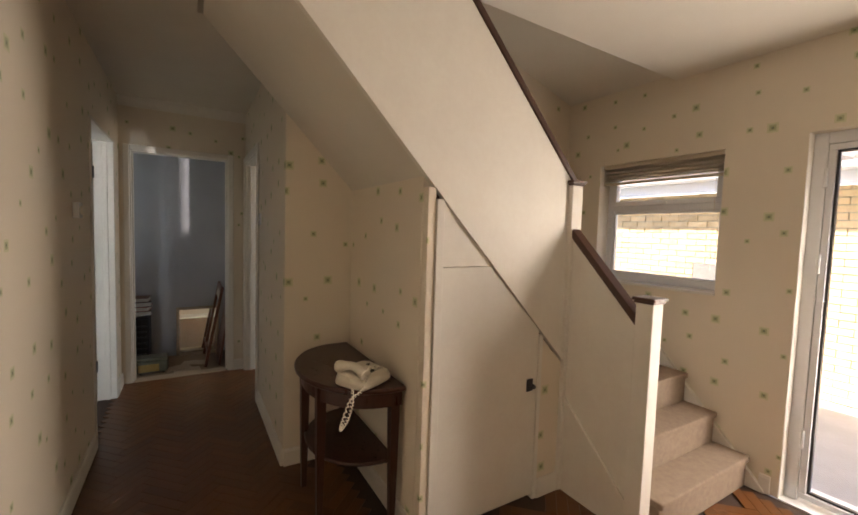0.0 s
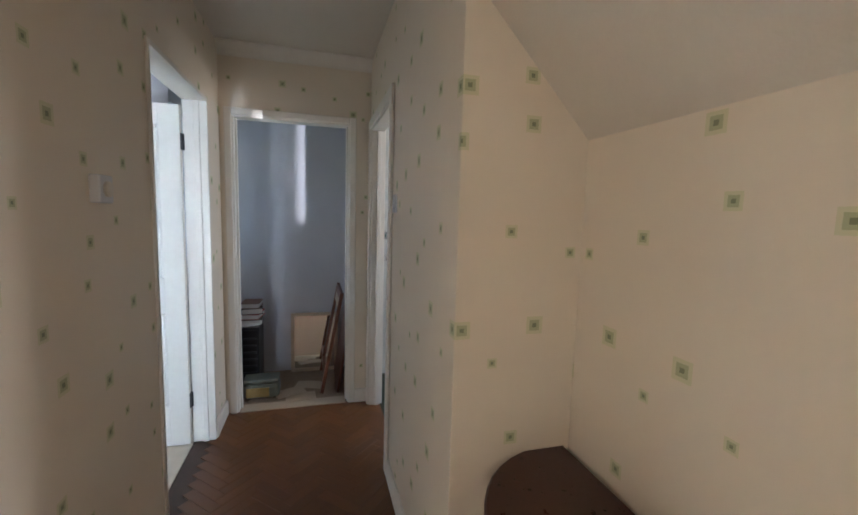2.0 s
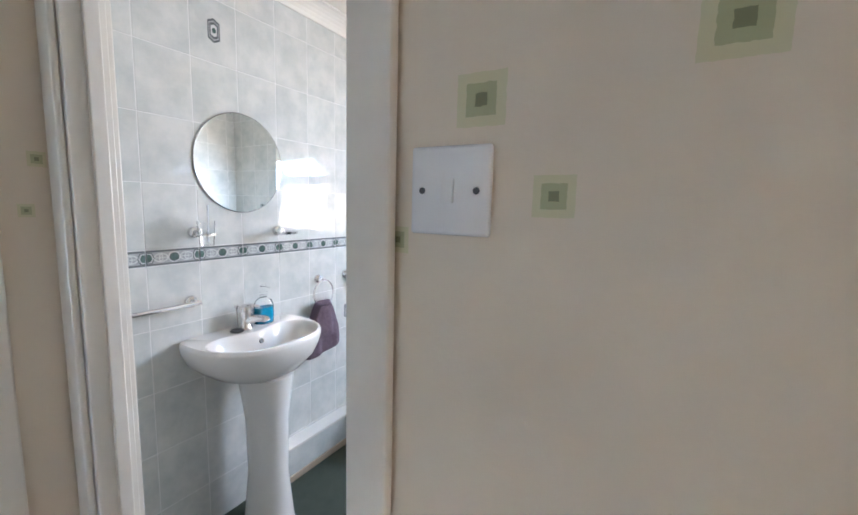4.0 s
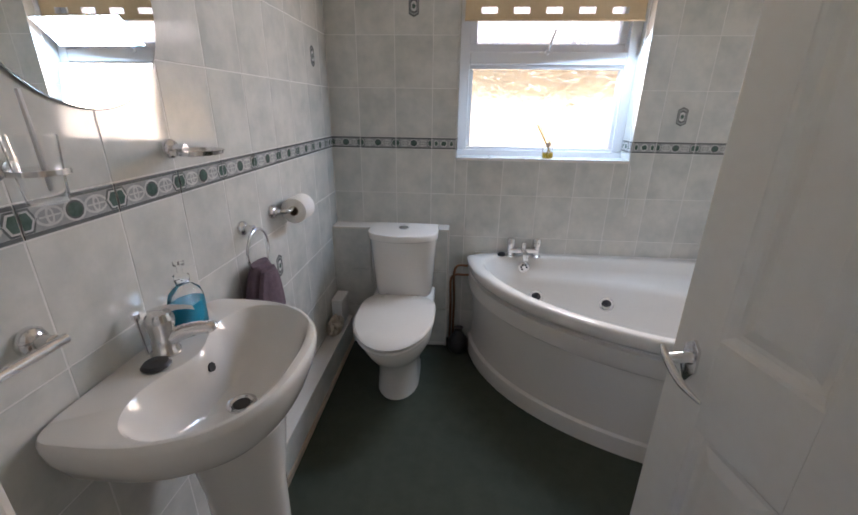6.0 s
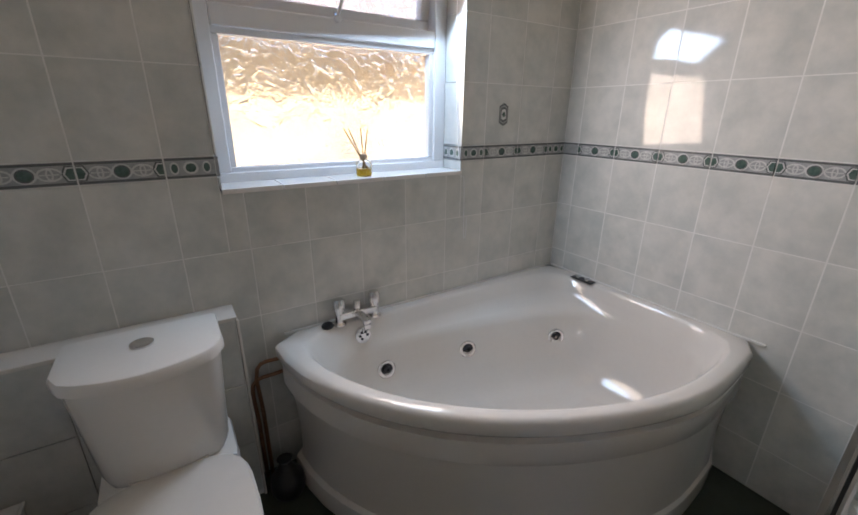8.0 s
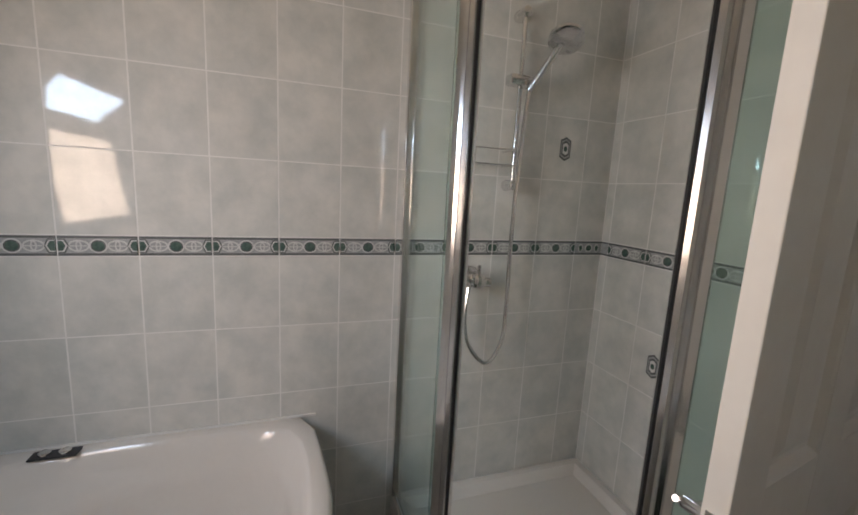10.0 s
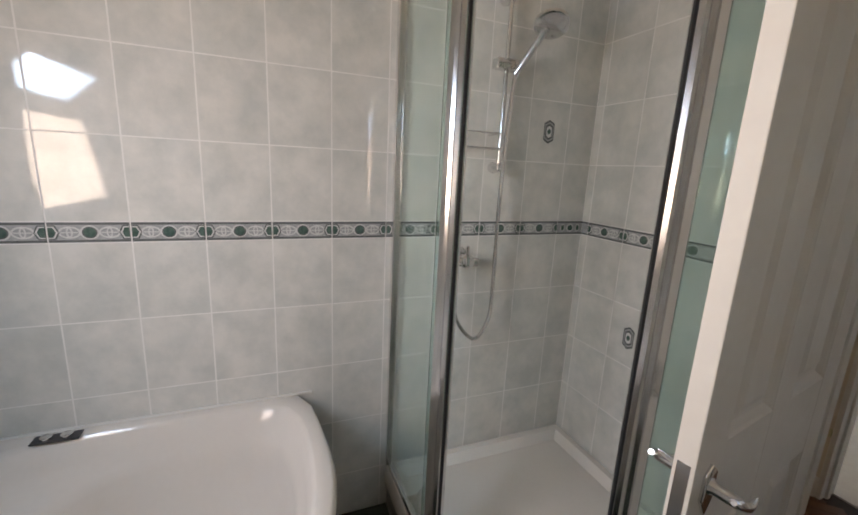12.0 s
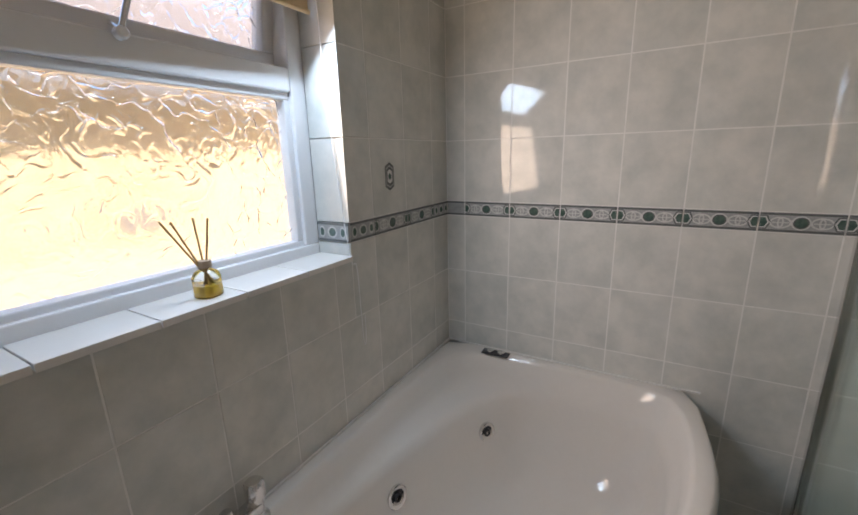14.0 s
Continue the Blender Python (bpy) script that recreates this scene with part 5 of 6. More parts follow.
def hand_towel():
    t = thing("hand_towel", "purple hand towel pulled through the towel ring", "towel")
    def fold(name, cx, cy, rows, k0, k1, shift):
        rings = []
        for i, (z, w, d) in enumerate(rows):
            n = min(1.0, i / 2)
            ring = []
            for k in range(48):
                a = k * math.tau / 48
                crease = 1 + n * (0.26 * math.sin(k0 * a + shift) + 0.10 * math.sin(k1 * a + z * 9))
                drop = 0.018 * n * n * math.sin(1.5 * math.cos(a) + shift) * (i / len(rows))
                ring.append((cx + w * math.cos(a) * (1 + 0.04 * math.sin(7 * a + shift)), cy + d * math.sin(a) * crease, z + drop))
            rings.append(ring)
        part(name, loft(rings), TOWEL, t, "", True)
    fold("hanging_fold", 2.226, YW - 0.048, ((0.912, 0.052, 0.02), (0.885, 0.068, 0.025), (0.85, 0.084, 0.03), (0.80, 0.10, 0.034), (0.74, 0.122, 0.036), (0.68, 0.13, 0.036), (0.635, 0.13, 0.033), (0.622, 0.124, 0.026)), 5, 11, 0.4)
    fold("front_fold", 2.206, YW - 0.088, ((0.90, 0.04, 0.014), (0.87, 0.058, 0.018), (0.83, 0.074, 0.02), (0.78, 0.084, 0.022), (0.735, 0.09, 0.022), (0.715, 0.086, 0.015)), 4, 9, 1.7)
    return t


hand_towel()
tp = thing("toilet_roll_holder", "chrome toilet roll holder fixed to the tiles", "holder")
wall_rose(tp, 2.455, 1.03, r=0.026)
part("arm", tube(curve_points([(2.455, YW - 0.04, 1.03), (2.47, YW - 0.062, 1.03), (2.505, YW - 0.066, 1.03), (2.62, YW - 0.066, 1.03), (2.632, YW - 0.066, 1.042)], 5), 0.008, 10), CHROME, tp, "", True)
rl = thing("toilet_roll", "white toilet roll on the chrome arm", "toilet roll")
part("roll", lathe([(0.019, 0), (0.05, 0), (0.052, 0.003), (0.052, 0.097), (0.05, 0.1), (0.019, 0.1)], (2.515, YW - 0.066, 1.020), (1, 0, 0), 30), PAPER, rl, "", True)
part("core", lathe([(0.0195, -0.0005), (0.0195, 0.1005), (0.0175, 0.1005), (0.0175, -0.0005)], (2.515, YW - 0.066, 1.020), (1, 0, 0), 20), PALE_WOOD, rl, "brown cardboard tube")

# ---- bathroom window ----
w2 = tagged(new("window_2"), "white plastic window with leaf-patterned obscure glass", "window", "", "structure")
y0, y1, z0, z1 = BWIN
fx0, fx1 = 3.425, 3.485
frame_bars(w2, fx0, fx1, y0 + 0.004, y1 - 0.004, z0 - 0.012, z1 - 0.004, 0.055, "window_frame")
part("transom", boxes(((fx0, y0 + 0.06, 1.635), (fx1, y1 - 0.06, 1.70)), bevel=0.005), UPVC, w2)
frame_bars(w2, fx0 + 0.012, fx1 - 0.01, y0 + 0.057, y1 - 0.057, z0 + 0.038, 1.637, 0.022, "bead")
p = pane(w2, fx0 + 0.035, y0 + 0.078, y1 - 0.078, z0 + 0.057, 1.616, OBSCURE)
sash = part("sash", boxes(((0, y0 + 0.05, -0.33), (0.05, y1 - 0.05, -0.285)), ((0, y0 + 0.05, -0.045), (0.05, y1 - 0.05, 0)), ((0, y0 + 0.05, -0.285), (0.05, y0 + 0.095, -0.045)), ((0, y1 - 0.095, -0.285), (0.05, y1 - 0.05, -0.045)), bevel=0.005), UPVC, w2, "top-hung sash standing slightly open")
g = part("pane", boxes(((0.02, y0 + 0.094, -0.286), (0.024, y1 - 0.094, -0.044))), OBSCURE, sash)
g.visible_shadow = False
sash.matrix_world = pose(fx0 + 0.012, 0, z1 - 0.035, 0, -9, 0)
stay = part("stay", tube([(fx0 + 0.075, 3.37, 1.735), (fx0 - 0.012, 3.39, 1.70), (fx0 - 0.03, 3.36, 1.80)], 0.006, 8), CHROME, w2, "metal casement stay", True)
part("stay_pivot", lathe([(0.012, 0), (0.012, 0.018), (0.008, 0.022)], (fx0 - 0.001, 3.39, 1.695), (-1, 0, 0), 12), UPVC, w2, "", True)
# tiled reveals and sill
for k in range(5):
    ya, yb = y0 + 0.004 + 0.1878 * k, y0 + 0.004 + 0.1878 * (k + 1) - 0.003
    part("sill_tile", boxes(((BX1 - 0.010, ya, z0 - 0.005), (fx0 - 0.001, yb, z0 + 0.011)), bevel=0.0015), CERAMIC, w2, "glossy white sill tile" if k == 0 else "")
for s, yy in ((1, y0), (-1, y1)):
    for za, zb in ((z0 + 0.012, 1.194), (1.26, 1.507), (1.51, 1.757), (1.76, 2.007), (2.01, z1 - 0.002)):
        a, b = sorted((yy + s * 0.0005, yy + s * 0.007))
        part("reveal_tile", boxes(((BX1 - 0.005, a, za), (fx0 - 0.001, b, zb)), bevel=0.0012), TILE, w2)
rb = thing("roller_blind", "cream roller blind with a notched lower edge", "blind")
part("roller", tube([(3.345, y0 + 0.02, z1 - 0.03), (3.345, y1 - 0.02, z1 - 0.03)], 0.02, 14), BLIND, rb, "", True)
bm = boxes(((3.3655, y0 + 0.025, 1.895), (3.3668, y1 - 0.025, z1 - 0.03)))
n = 11
for k in range(n):
    if k % 2 == 0:
        add_box(bm, (3.3655, y0 + 0.025 + (y1 - y0 - 0.05) * k / n, 1.865), (3.3668, y0 + 0.025 + (y1 - y0 - 0.05) * (k + 1) / n, 1.895))
add_box(bm, (3.3655, y0 + 0.025, 1.84), (3.3668, y1 - 0.025, 1.865))
part("fabric", bm, BLIND, rb)
part("bottom_bar", tube([(3.366, y0 + 0.022, 1.838), (3.366, y1 - 0.022, 1.838)], 0.006, 8), BLIND, rb)
part("pull_cord", tube(curve_points([(3.345, y0 + 0.014, z1 - 0.04), (3.33, y0 + 0.02, 1.6), (3.295, y0 + 0.012, 1.17), (3.285, y0 - 0.006, 1.12), (3.284, y0 - 0.012, 0.95), (3.284, y0 - 0.016, 0.86), (3.284, y0 - 0.026, 0.86), (3.284, y0 - 0.03, 0.95)], 6), 0.0014, 5), UPVC, rb, "thin white pull cord")

rd = thing("reed_diffuser", "glass reed diffuser with yellow oil on the sill", "diffuser")
dx, dy, dz = 3.345, 3.345, z0 + 0.0115
bt = part("bottle", lathe([(0.026, 0), (0.030, 0.003), (0.030, 0.045), (0.024, 0.056), (0.013, 0.062), (0.013, 0.07)], (dx, dy, dz), seg=20), GLASS, rd, "", True)
bt.visible_shadow = False
part("oil", lathe([(0.025, 0.002), (0.0275, 0.004), (0.0275, 0.028), (0.001, 0.0285)], (dx, dy, dz), seg=20), YELLOW_OIL, rd, "yellow scented oil", True)
part("collar", lathe([(0.015, 0.066), (0.015, 0.082), (0.004, 0.083)], (dx, dy, dz), seg=14), PALE_WOOD, rd, "", True)
for ax, ay in ((0.01, 0.07), (0.0, 0.055), (0.015, 0.0), (-0.02, -0.012), (0.03, 0.062)):
    part("reed", tube([(dx - ax * 0.3, dy - ay * 0.3, dz + 0.01), (dx + ax, dy + ay, dz + 0.175)], 0.0022, 6), REED, rd, "thin cane reed")

# ---- shower ----
SC, SR = (1.42, 2.612), 0.55


def quadrant(r_off, a0=-1, a1=-1, n=20):
    """Plan line of the enclosure from the side wall round to the corridor wall; a0, a1 in degrees on the curve."""
    r = SR + r_off
    pts = []
    if a0 < 0:
        pts += [(SC[0] + r, BY0 + 0.004), (SC[0] + r, SC[1])]
        a0 = 0
    last = a1 if a1 >= 0 else 90
    pts += [(SC[0] + r * math.cos(radians(a)), SC[1] + r * math.sin(radians(a))) for a in [a0 + (last - a0) * k / n for k in range(n + 1)]]
    if a1 < 0:
        pts.append((BX0 + 0.004, SC[1] + r))
    out = []
    for p in pts:
        if not out or (Vector(p) - Vector(out[-1])).length > 1e-4:
            out.append(p)
    return out


def ribbon(line_in, line_out, z0, z1):
    ring = list(line_out) + list(reversed(line_in))
    return loft([[(x, y, z0) for x, y in ring], [(x, y, z1) for x, y in ring]])


def shower():
    s = thing("shower_enclosure", "quadrant shower enclosure with chrome posts and curved glass", "shower")
    out = quadrant(0.02)
    ring = out + [(BX0 + 0.004, BY0 + 0.004)]
    mid = (1.45, 2.65)

    def shrink(k, z):
        return [(mid[0] + (x - mid[0]) * k, mid[1] + (y - mid[1]) * k, z) for x, y in ring]
    part("tray", loft([shrink(0.985, 0.0), shrink(0.985, 0.09), shrink(0.997, 0.10), shrink(1.0, 0.11), shrink(1.0, 0.195), shrink(0.99, 0.203), shrink(0.915, 0.203), shrink(0.89, 0.19), shrink(0.84, 0.168), shrink(0.2, 0.16)], True, True), ACRYLIC, s, "white shower tray", True)
    part("waste", lathe([(0.045, 0.162), (0.045, 0.168), (0.03, 0.172), (0.001, 0.172)], (mid[0] + 0.15, mid[1] + 0.05, 0), seg=20), CHROME, s, "", True)
    part("bottom_rail", ribbon(quadrant(-0.012), quadrant(0.012), 0.204, 0.232), CHROME, s, "", True)
    part("top_rail", ribbon(quadrant(-0.016), quadrant(0.016), 2.105, 2.145), CHROME, s, "curved chrome top rail", True)
    for a0, a1 in ((-1, 8), (71, -1)):
        p = part("fixed_glass", ribbon(quadrant(0.002, a0, a1), quadrant(0.008, a0, a1), 0.232, 2.105), SHOWER_GLASS, s, "greenish curved glass", True)
        p.visible_shadow = False
    for a0, a1 in ((-1, 11.5), (67.5, -1)):
        p = part("sliding_glass", ribbon(quadrant(-0.022, a0 if a0 >= 0 else 0.0, a1 if a1 >= 0 else 90.0), quadrant(-0.016, a0 if a0 >= 0 else 0.0, a1 if a1 >= 0 else 90.0), 0.24, 2.10), SHOWER_GLASS, s, "sliding curved glass door pushed open", True)
        p.visible_shadow = False
    for a, off, w in ((10.5, -0.004, 0.029), (68.5, -0.004, 0.029)):
        c, n = math.cos(radians(a)), math.sin(radians(a))
        o = Vector((SC[0] + (SR + off) * c, SC[1] + (SR + off) * n, 0))
        rad, tan = Vector((c, n, 0)), Vector((-n, c, 0))
        prof = [o + rad * (x * 0.019) + tan * (y * w) for x, y in ((-1, -1), (-0.6, -1.1), (0.6, -1.1), (1, -0.8), (0.7, -0.3), (1, 0.0), (0.7, 0.3), (1, 0.8), (0.6, 1.1), (-0.6, 1.1), (-1, 1))]
        part("post", loft([[p + Vector((0, 0, 0.205)) for p in prof], [p + Vector((0, 0, 2.12)) for p in prof]]), CHROME, s, "ribbed chrome upright")
        sg = 1 if a < 45 else -1
        part("seal", loft([[o + tan * q + rad * e + Vector((0, 0, z)) for q, e in ((sg * w * 1.12, -0.004), (sg * (w * 1.12 + 0.003), -0.004), (sg * (w * 1.12 + 0.003), 0.004), (sg * w * 1.12, 0.004))] for z in (0.24, 2.10)]), BLACK, s)
    for x0, y0, x1, y1 in ((SC[0] + SR - 0.015, BY0, SC[0] + SR + 0.02, BY0 + 0.022), (BX0, SC[1] + SR - 0.015, BX0 + 0.022, SC[1] + SR + 0.02)):
        part("wall_profile", boxes(((x0, y0, 0.204), (x1, y1, 2.105)), bevel=0.003), CHROME, s)
    for a in (5, 11, 68, 76):
        part("roller", lathe([(0.016, -0.008), (0.018, 0), (0.016, 0.008)], (SC[0] + (SR - 0.03) * math.cos(radians(a)), SC[1] + (SR - 0.03) * math.sin(radians(a)), 2.092), (math.cos(radians(a)), math.sin(radians(a)), 0), 12), GUNMETAL, s, "", True)
    return s


shower()
ss = thing("shower_set", "chrome riser rail shower with hand head and hose", "shower head")
RX, RY = 1.575, BY0 + 0.052
part("riser_rail", tube([(RX, RY, 1.46), (RX, RY, 2.10)], 0.0095, 12), CHROME, ss, "", True)
for z in (1.475, 2.085):
    part("bracket", lathe([(0.02, 0), (0.022, 0.01), (0.018, 0.03), (0.018, 0.066), (0.01, 0.07)], (RX, BY0 - 0.0005, z), (0, 1, 0), 16), CHROME, ss, "", True)
part("slider", boxes(((RX - 0.05, RY - 0.02, 1.83), (RX + 0.055, RY + 0.03, 1.87)), bevel=0.01), CHROME, ss, "", True)
part("handset", tube(curve_points([(RX - 0.018, RY + 0.035, 1.815), (RX - 0.045, RY + 0.075, 1.88), (RX - 0.075, RY + 0.12, 1.955)], 5), 0.013, 12), CHROME, ss, "", True)
part("head", lathe([(0.018, 0.024), (0.042, 0.014), (0.060, 0.0), (0.060, -0.012), (0.050, -0.016)], (RX - 0.084, RY + 0.135, 1.97), (-0.3, -0.45, 1), 28), CHROME, ss, "round chrome spray head", True)
part("hose", tube(curve_points([(RX - 0.018, RY + 0.035, 1.815), (RX - 0.002, RY + 0.035, 1.6), (RX + 0.005, RY + 0.035, 1.3), (RX + 0.0, RY + 0.03, 1.0), (RX + 0.02, RY + 0.05, 0.87), (RX + 0.085, RY + 0.06, 0.79), (RX + 0.155, RY + 0.04, 0.86), (RX + 0.17, RY + 0.02, 0.97), (RX + 0.155, RY + 0.005, 1.08)], 8), 0.0085, 8), CHROME, ss, "flexible chrome hose", True)
sv = thing("shower_valve", "round chrome lever shower valve on the tiles", "shower valve")
part("wall_plate", lathe([(0.046, 0), (0.046, 0.006), (0.038, 0.014), (0.028, 0.018), (0.028, 0.05)], (1.708, BY0 - 0.0005, 1.11), (0, 1, 0), 24), CHROME, sv, "", True)
part("body", tube([(1.67, BY0 + 0.055, 1.10), (1.708, BY0 + 0.06, 1.11), (1.758, BY0 + 0.055, 1.115)], 0.024, 14), CHROME, sv, "", True)
part("control_knob", lathe([(0.026, 0), (0.03, 0.012), (0.028, 0.035), (0.018, 0.042), (0.002, 0.044)], (1.708, BY0 + 0.07, 1.11), (0, 1, 0.1), 18), CHROME, sv, "", True)
part("lever", tube([(1.708, BY0 + 0.10, 1.125), (1.713, BY0 + 0.105, 1.175)], 0.006, 8), CHROME, sv, "", True)
part("side_knob", lathe([(0.016, 0), (0.02, 0.01), (0.018, 0.03), (0.01, 0.034)], (1.67, BY0 + 0.055, 1.10), (-1, 0, -0.1), 14), CHROME, sv, "", True)
wr = thing("wire_shelf", "small chrome wire soap rack", "shelf")
for z, d in ((1.60, 0.10), (1.545, 0.10)):
    pts = [(1.60, BY0 + 0.004, z), (1.60, BY0 + d, z), (1.76, BY0 + d, z), (1.76, BY0 + 0.004, z)]
    part("rail", tube(pts, 0.0035, 6), CHROME, wr)
for k in range(5):
    x = 1.62 + 0.03 * k
    part("wire", tube([(x, BY0 + 0.004, 1.545), (x, BY0 + 0.1, 1.545)], 0.002, 5), CHROME, wr)
for x in (1.60, 1.76):
    part("upright", tube([(x, BY0 + 0.1, 1.545), (x, BY0 + 0.1, 1.60)], 0.0025, 5), CHROME, wr)

# ---- wall tiles ----
GAP = 0.004
ROWS = [(0.0, 0.197), (0.20, 0.447), (0.45, 0.697), (0.70, 0.947), (0.95, 1.194), (1.26, 1.507), (1.51, 1.757), (1.76, 2.007), (2.01, 2.257), (2.26, 2.39)]
BAND = (1.197, 1.257)
mesh_bank = {}


def flat_tile(w, h):
    """A glazed tile, middle of its back at the origin, face towards -y."""
    key = (round(w, 3), round(h, 3))
    if key not in mesh_bank:
        d, c = 0.0075, 0.0006
        rings = [[(x * (w / 2 - i), -y, z * (h / 2 - i)) for x, z in ((-1, -1), (1, -1), (1, 1), (-1, 1))] for i, y in ((0, 0), (0, d - c), (c, d))]
        bm = loft(rings, False, True)
        bmesh.ops.recalc_face_normals(bm, faces=bm.faces)
        me = bpy.data.meshes.new("tile")
        bm.to_mesh(me)
        bm.free()
        me.materials.append(TILE)
        mesh_bank[key] = me
    return mesh_bank[key]


def flat_poly(bm, pts, y, mat):
    f = bm.faces.new([bm.verts.new((x, y, z)) for x, z in pts])
    f.material_index = mat


def oval(cx, cz, rx, rz, n=16):
    return [(cx + rx * math.cos(k * math.tau / n), cz + rz * math.sin(k * math.tau / n)) for k in range(n)]


def band_tile(w):
    """A relief border tile: dark lines, a green stone in the middle, half hexagons at the ends and pale leaf rings."""
    key = ("band", round(w, 3))
    if key in mesh_bank:
        return mesh_bank[key]
    h, d = BAND[1] - BAND[0], 0.0085
    bm = bmesh.new()
    add_box(bm, (-w / 2, -d, -h / 2), (w / 2, 0, h / 2))
    for s in (-1, 1):
        z = s * (h / 2 - 0.0045)
        add_box(bm, (-w / 2, -d - 0.001, z - 0.0032), (w / 2, -d, z + 0.0032), mat=1)
    if w > 0.15:
        k = -d - 0.0015
        for c in (-0.048, 0.048):
            for rx, rz, yy, mt in ((0.027, 0.018, 0, 2), (0.022, 0.0135, -0.0004, 0), (0.008, 0.016, -0.0008, 2), (0.004, 0.011, -0.0012, 0)):
                flat_poly(bm, oval(c, 0, rx, rz), k + yy, mt)
            flat_poly(bm, [(c - 0.02, -0.0015), (c + 0.02, -0.0015), (c + 0.02, 0.0015), (c - 0.02, 0.0015)], k - 0.0014, 2)
        flat_poly(bm, oval(0, 0, 0.0235, 0.0215), k - 0.0016, 2)
        flat_poly(bm, oval(0, 0, 0.019, 0.0175), k - 0.002, 1)
        flat_poly(bm, oval(0, 0, 0.015, 0.0138), k - 0.0026, 3)
        for s in (-1, 1):
            e = s * (w / 2 - 0.001)
            for q, mt, yy in ((1.0, 1, 0), (0.84, 2, -0.0004), (0.68, 3, -0.0009)):
                flat_poly(bm, [(e, -0.021 * q), (e - s * 0.017 * q, -0.021 * q), (e - s * 0.027 * q, 0), (e - s * 0.017 * q, 0.021 * q), (e, 0.021 * q)], k + yy, mt)
    elif w > 0.1:
        k = -d - 0.0015
        for c, rx in ((-0.042, 0.012), (0.042, 0.012), (0.0, 0.02)):
            flat_poly(bm, oval(c, 0, rx, 0.0185), k, 2)
            flat_poly(bm, oval(c, 0, rx * 0.7, 0.013), k - 0.0006, 3)
    bmesh.ops.recalc_face_normals(bm, faces=bm.faces)
    for f in bm.faces:
        if len(f.edges) != 4 and f.normal.y > 0:
            f.normal_flip()
    me = bpy.data.meshes.new("border_tile")
    bm.to_mesh(me)
    bm.free()
    for mt in (BORDER_BASE, BORDER_DARK, BORDER_RELIEF, BORDER_GREEN):
        me.materials.append(mt)
    mesh_bank[key] = me
    return me


def motif_mesh():
    if "motif" not in mesh_bank:
        bm = bmesh.new()
        for q, mt, yy in ((1.0, 1, 0), (0.82, 2, -0.0003), (0.7, 1, -0.0006), (0.5, 0, -0.0009)):
            flat_poly(bm, [(-0.026 * q, -0.034 * q), (0, -0.048 * q), (0.026 * q, -0.034 * q), (0.026 * q, 0.034 * q), (0, 0.048 * q), (-0.026 * q, 0.034 * q)], yy, mt)
        flat_poly(bm, oval(0, 0, 0.009, 0.011, 12), -0.0012, 3)
        me = bpy.data.meshes.new("motif")
        bm.to_mesh(me)
        bm.free()
        for mt in (BORDER_RELIEF, BORDER_DARK, BORDER_BASE, BORDER_GREEN):
            me.materials.append(mt)
        mesh_bank["motif"] = me
    return mesh_bank["motif"]


def tile_wall(wall, first, start, end, place, turn, hole=None, decor=(), low=0.0):
    """Tiles over start..end with a joint at first; place(u, z) gives the spot on the wall's face."""
    us = [start] + [first + 0.2 * k for k in range(-20, 40) if start + 0.012 < first + 0.2 * k < end - 0.012] + [end]
    for a, b in zip(us, us[1:]):
        for z0, z1 in ROWS + [BAND]:
            if z1 <= low:
                continue
            z0 = max(z0, low)
            spans = [(a, b, z0, z1)]
            if hole and a < hole[1] and b > hole[0] and z0 < hole[3] and z1 > hole[2]:
                spans = []
                if a < hole[0] - 0.01:
                    spans.append((a, hole[0], z0, z1))
                if b > hole[1] + 0.01:
                    spans.append((hole[1], b, z0, z1))
                m0, m1 = max(a, hole[0]), min(b, hole[1])
                if z0 < hole[2] - 0.01:
                    spans.append((m0, m1, z0, hole[2]))
                if z1 > hole[3] + 0.01:
                    spans.append((m0, m1, hole[3], z1))
            for p, q, r, s in spans:
                w, h = q - p - GAP, s - r - (0.0 if z0 == BAND[0] else 0.0005)
                band = (z0, z1) == BAND
                me = band_tile(w) if band else flat_tile(w, h)
                ob = new("border_tile" if band else "tile", me)
                ob.parent = wall
                ob.matrix_world = Matrix.Translation(place((p + q) / 2, (r + s) / 2)) @ pose(0, 0, 0, 0, 0, turn)
    for u, z in decor:
        ob = new("motif", motif_mesh())
        ob.parent = wall
        ob.matrix_world = Matrix.Translation(place(u, z)) @ pose(0, 0, 0, 0, 0, turn) @ Matrix.Translation((0, -0.0082, 0))


def tiled(name, label):
    return tagged(new(name), label, "tiles", "", "structure")


LBL = "pale grey-green glazed wall tiles with a patterned border"
D = 0.0075
tile_wall(tiled("wall_tiles_east", LBL), 2.59, BY0, BY1, lambda u, z: (BX1 + D, u, z), -90, BWIN, [(2.69, 1.385), (4.09, 1.885)])
tile_wall(tiled("wall_tiles_north", LBL), 2.376, BX0, BX1, lambda u, z: (u, BY1 + D, z), 0, None, [(2.476, 0.80), (3.076, 1.635), (1.676, 2.135)])
tile_wall(tiled("wall_tiles_south", LBL), 2.612, BX0, BX1, lambda u, z: (u, BY0 - D, z), 180, None, [(1.312, 1.635), (2.712, 2.135)])
tile_wall(tiled("wall_tiles_west", LBL), 2.704, BY0, BY1, lambda u, z: (BX0 - D, u, z), 90, (BDOOR[0] - 0.05, BDOOR[1] + 0.05, -1, 2.06), [(2.604, 0.82)])
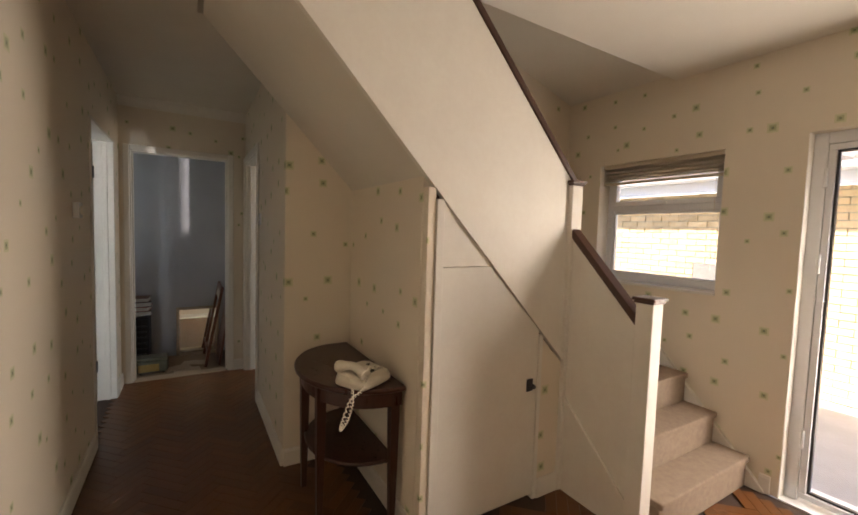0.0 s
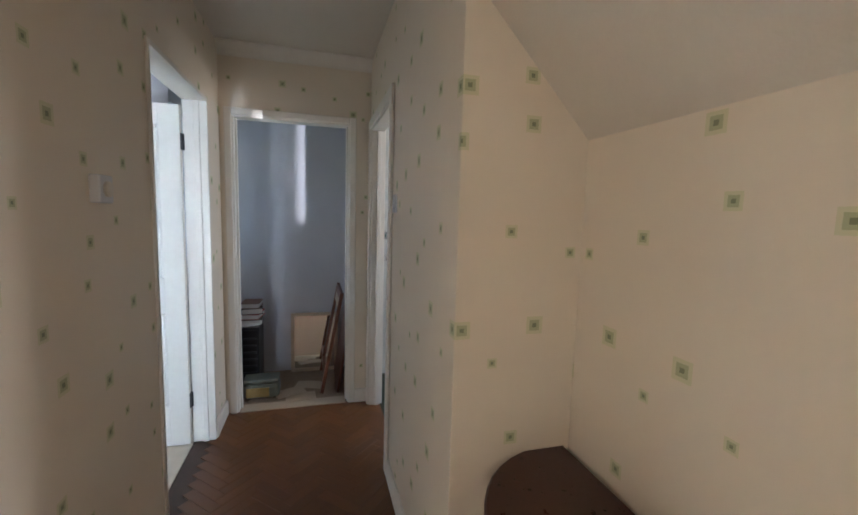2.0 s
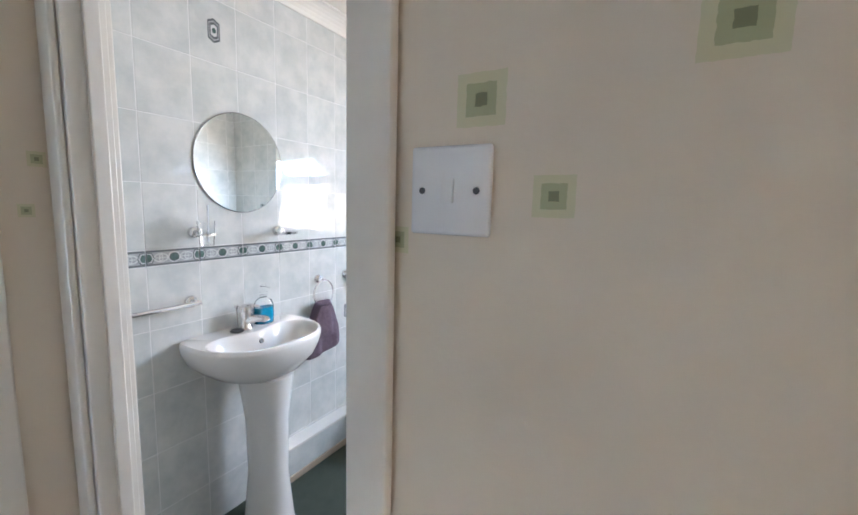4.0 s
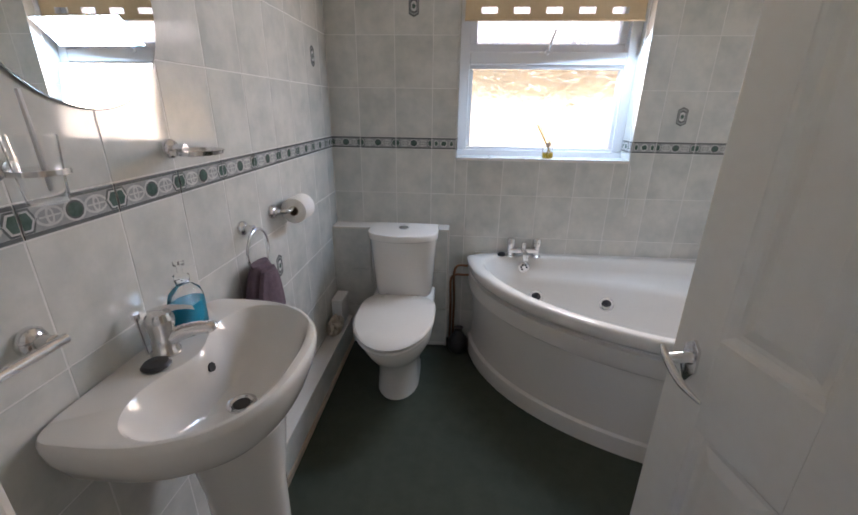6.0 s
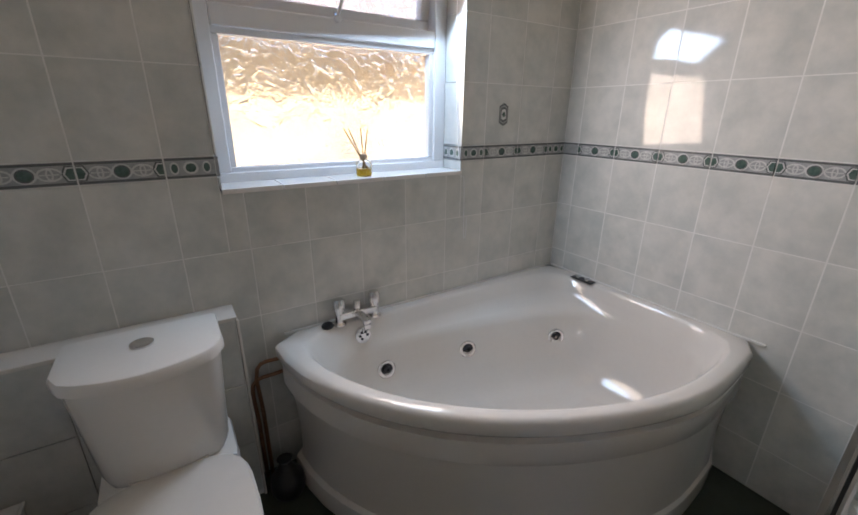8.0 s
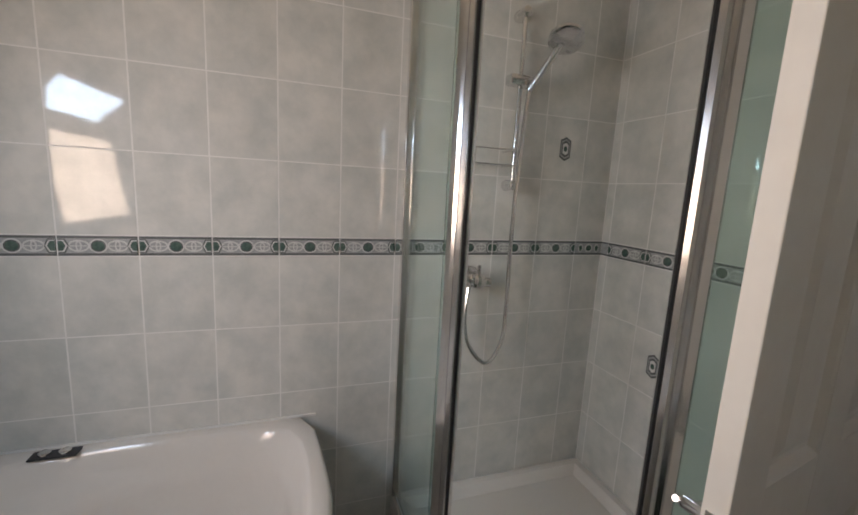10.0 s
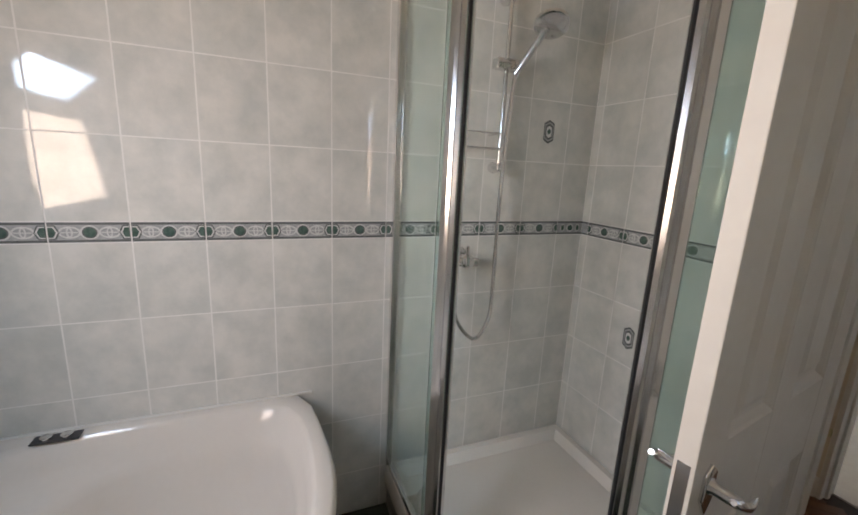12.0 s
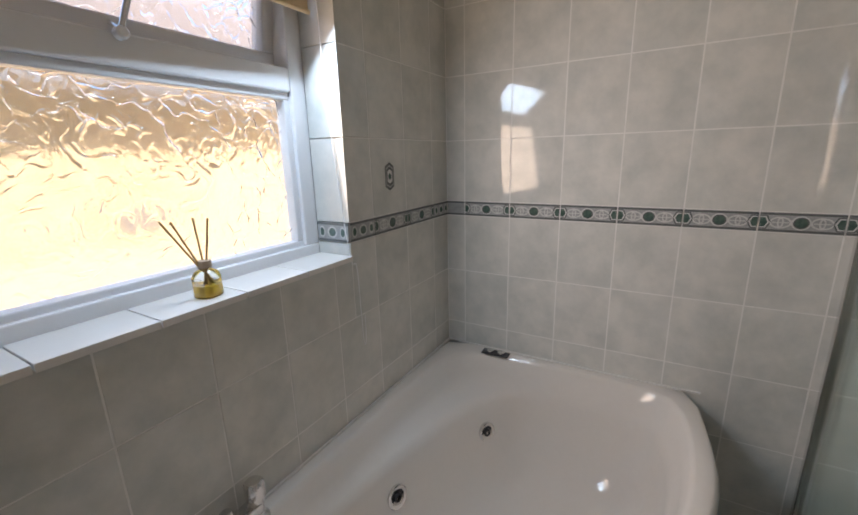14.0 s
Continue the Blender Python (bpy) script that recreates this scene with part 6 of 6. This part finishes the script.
for yy, turn in ((BWIN[0] - 0.0005, 180), (BWIN[1] + 0.0005, 0)):
    ob = new("border_tile", band_tile(0.126))
    ob.parent = w2
    ob.matrix_world = Matrix.Translation((BX1 + 0.0625, yy, 1.227)) @ pose(0, 0, 0, 0, 0, turn)
lining_in = tagged(new("door_trim_bathroom"), "white gloss painted architrave inside the bathroom", "door frame", "", "structure")
for a, b, z0, z1 in ((BDOOR[0] - 0.05, BDOOR[0] + 0.012, 0, 2.06), (BDOOR[1] - 0.012, BDOOR[1] + 0.05, 0, 2.06), (BDOOR[0] + 0.012, BDOOR[1] - 0.012, 1.99, 2.06)):
    part("architrave", boxes(((1.0712, a + 0.001, z0), (1.086, b - 0.001, z1)), bevel=0.004), GLOSS, lining_in)

# ---- parquet: herringbone blocks ----
def parquet():
    L, W = 0.228, 0.057
    floor = tagged(new("floor_parquet"), "worn brown oak parquet laid in herringbone", "floor", "", "structure")
    rest = bmesh.new()
    me = bpy.data.meshes.new("block")
    bm = bmesh.new()
    g = 0.0006
    rings = [[(x, y, z) for x, y in ((-L / 2 + i, -W / 2 + i), (L / 2 - i, -W / 2 + i), (L / 2 - i, W / 2 - i), (-L / 2 + i, W / 2 - i))] for i, z in ((g, -0.008), (g, -0.001), (g + 0.001, 0.0))]
    loft(rings, False, True, bm)
    bmesh.ops.recalc_face_normals(bm, faces=bm.faces)
    bm.to_mesh(me)
    bm.free()
    me.materials.append(PARQUET)
    made = 0
    rr = random.Random(9)
    # staircase rows of the herringbone, turned by 45 degrees
    c45 = math.cos(radians(45))
    for i in range(-75, 76):
        for j in range(-14, 15):
            bx, by = i * W + j * L * 1.0, i * W - j * L
            for k, ang in enumerate((0, 90)):
                if k == 0:
                    x, y = bx + L / 2, by + W / 2
                else:
                    x, y = bx + L + W / 2, by + W - L / 2
                wx, wy = (x - y) * c45 + 0.5, (x + y) * c45 + 1.5
                if not (-0.02 < wx < 3.2 and -1.9 < wy < YE + 0.08):
                    continue
                if wx > EX + 0.1 and wy > YB - 0.05 or wx > 1.34 and wy > 1.2 or wx > 2.34 and wy > 0.73:
                    continue
                m = pose(wx, wy, rr.uniform(-0.0006, 0.0), 0, 0, 45 + ang)
                if wx < EX + 0.12 and wy > 1.7 and made < 290:
                    ob = new("block", me)
                    ob.parent = floor
                    ob.matrix_world = m
                    made += 1
                else:
                    tmp = [[m @ Vector((x0, y0, z0)) for x0, y0 in ((-L / 2 + q, -W / 2 + q), (L / 2 - q, -W / 2 + q), (L / 2 - q, W / 2 - q), (-L / 2 + q, W / 2 - q))] for q, z0 in ((g, -0.006), (g, -0.001), (g + 0.001, 0.0))]
                    loft(tmp, False, True, rest)
    tagged(part("blocks", rest, PARQUET, floor), kind="stuff")


parquet()

# ---- bricks of the neighbouring wall ----
def bricks():
    L, H, T = 0.215, 0.065, 0.03
    me = bpy.data.meshes.new("brick")
    bm = bmesh.new()
    add_box(bm, (0, -L / 2, 0), (T, L / 2, H))
    bm.to_mesh(me)
    bm.free()
    me.materials.append(BRICK)
    rest = bmesh.new()
    wall = tagged(new("brick_facing"), "yellow stock brickwork of the neighbouring wall", "brickwork", "", "structure")
    rr = random.Random(5)
    for r in range(30):
        z = -0.15 + 0.075 * r
        if z > 2.0:
            break
        for c in range(60):
            y = -4.0 + 0.225 * c + (0.1125 if r % 2 else 0)
            x = NX + rr.uniform(-0.002, 0.002)
            if 1.7 < y < 4.9 and 0.75 < z < 2.05:
                ob = new("brick", me)
                ob.parent = wall
                ob.location = (x, y, z)
            else:
                add_box(rest, (x, y - L / 2, z), (x + T, y + L / 2, z + H))
    tagged(part("bricks", rest, BRICK, wall), kind="stuff")


bricks()
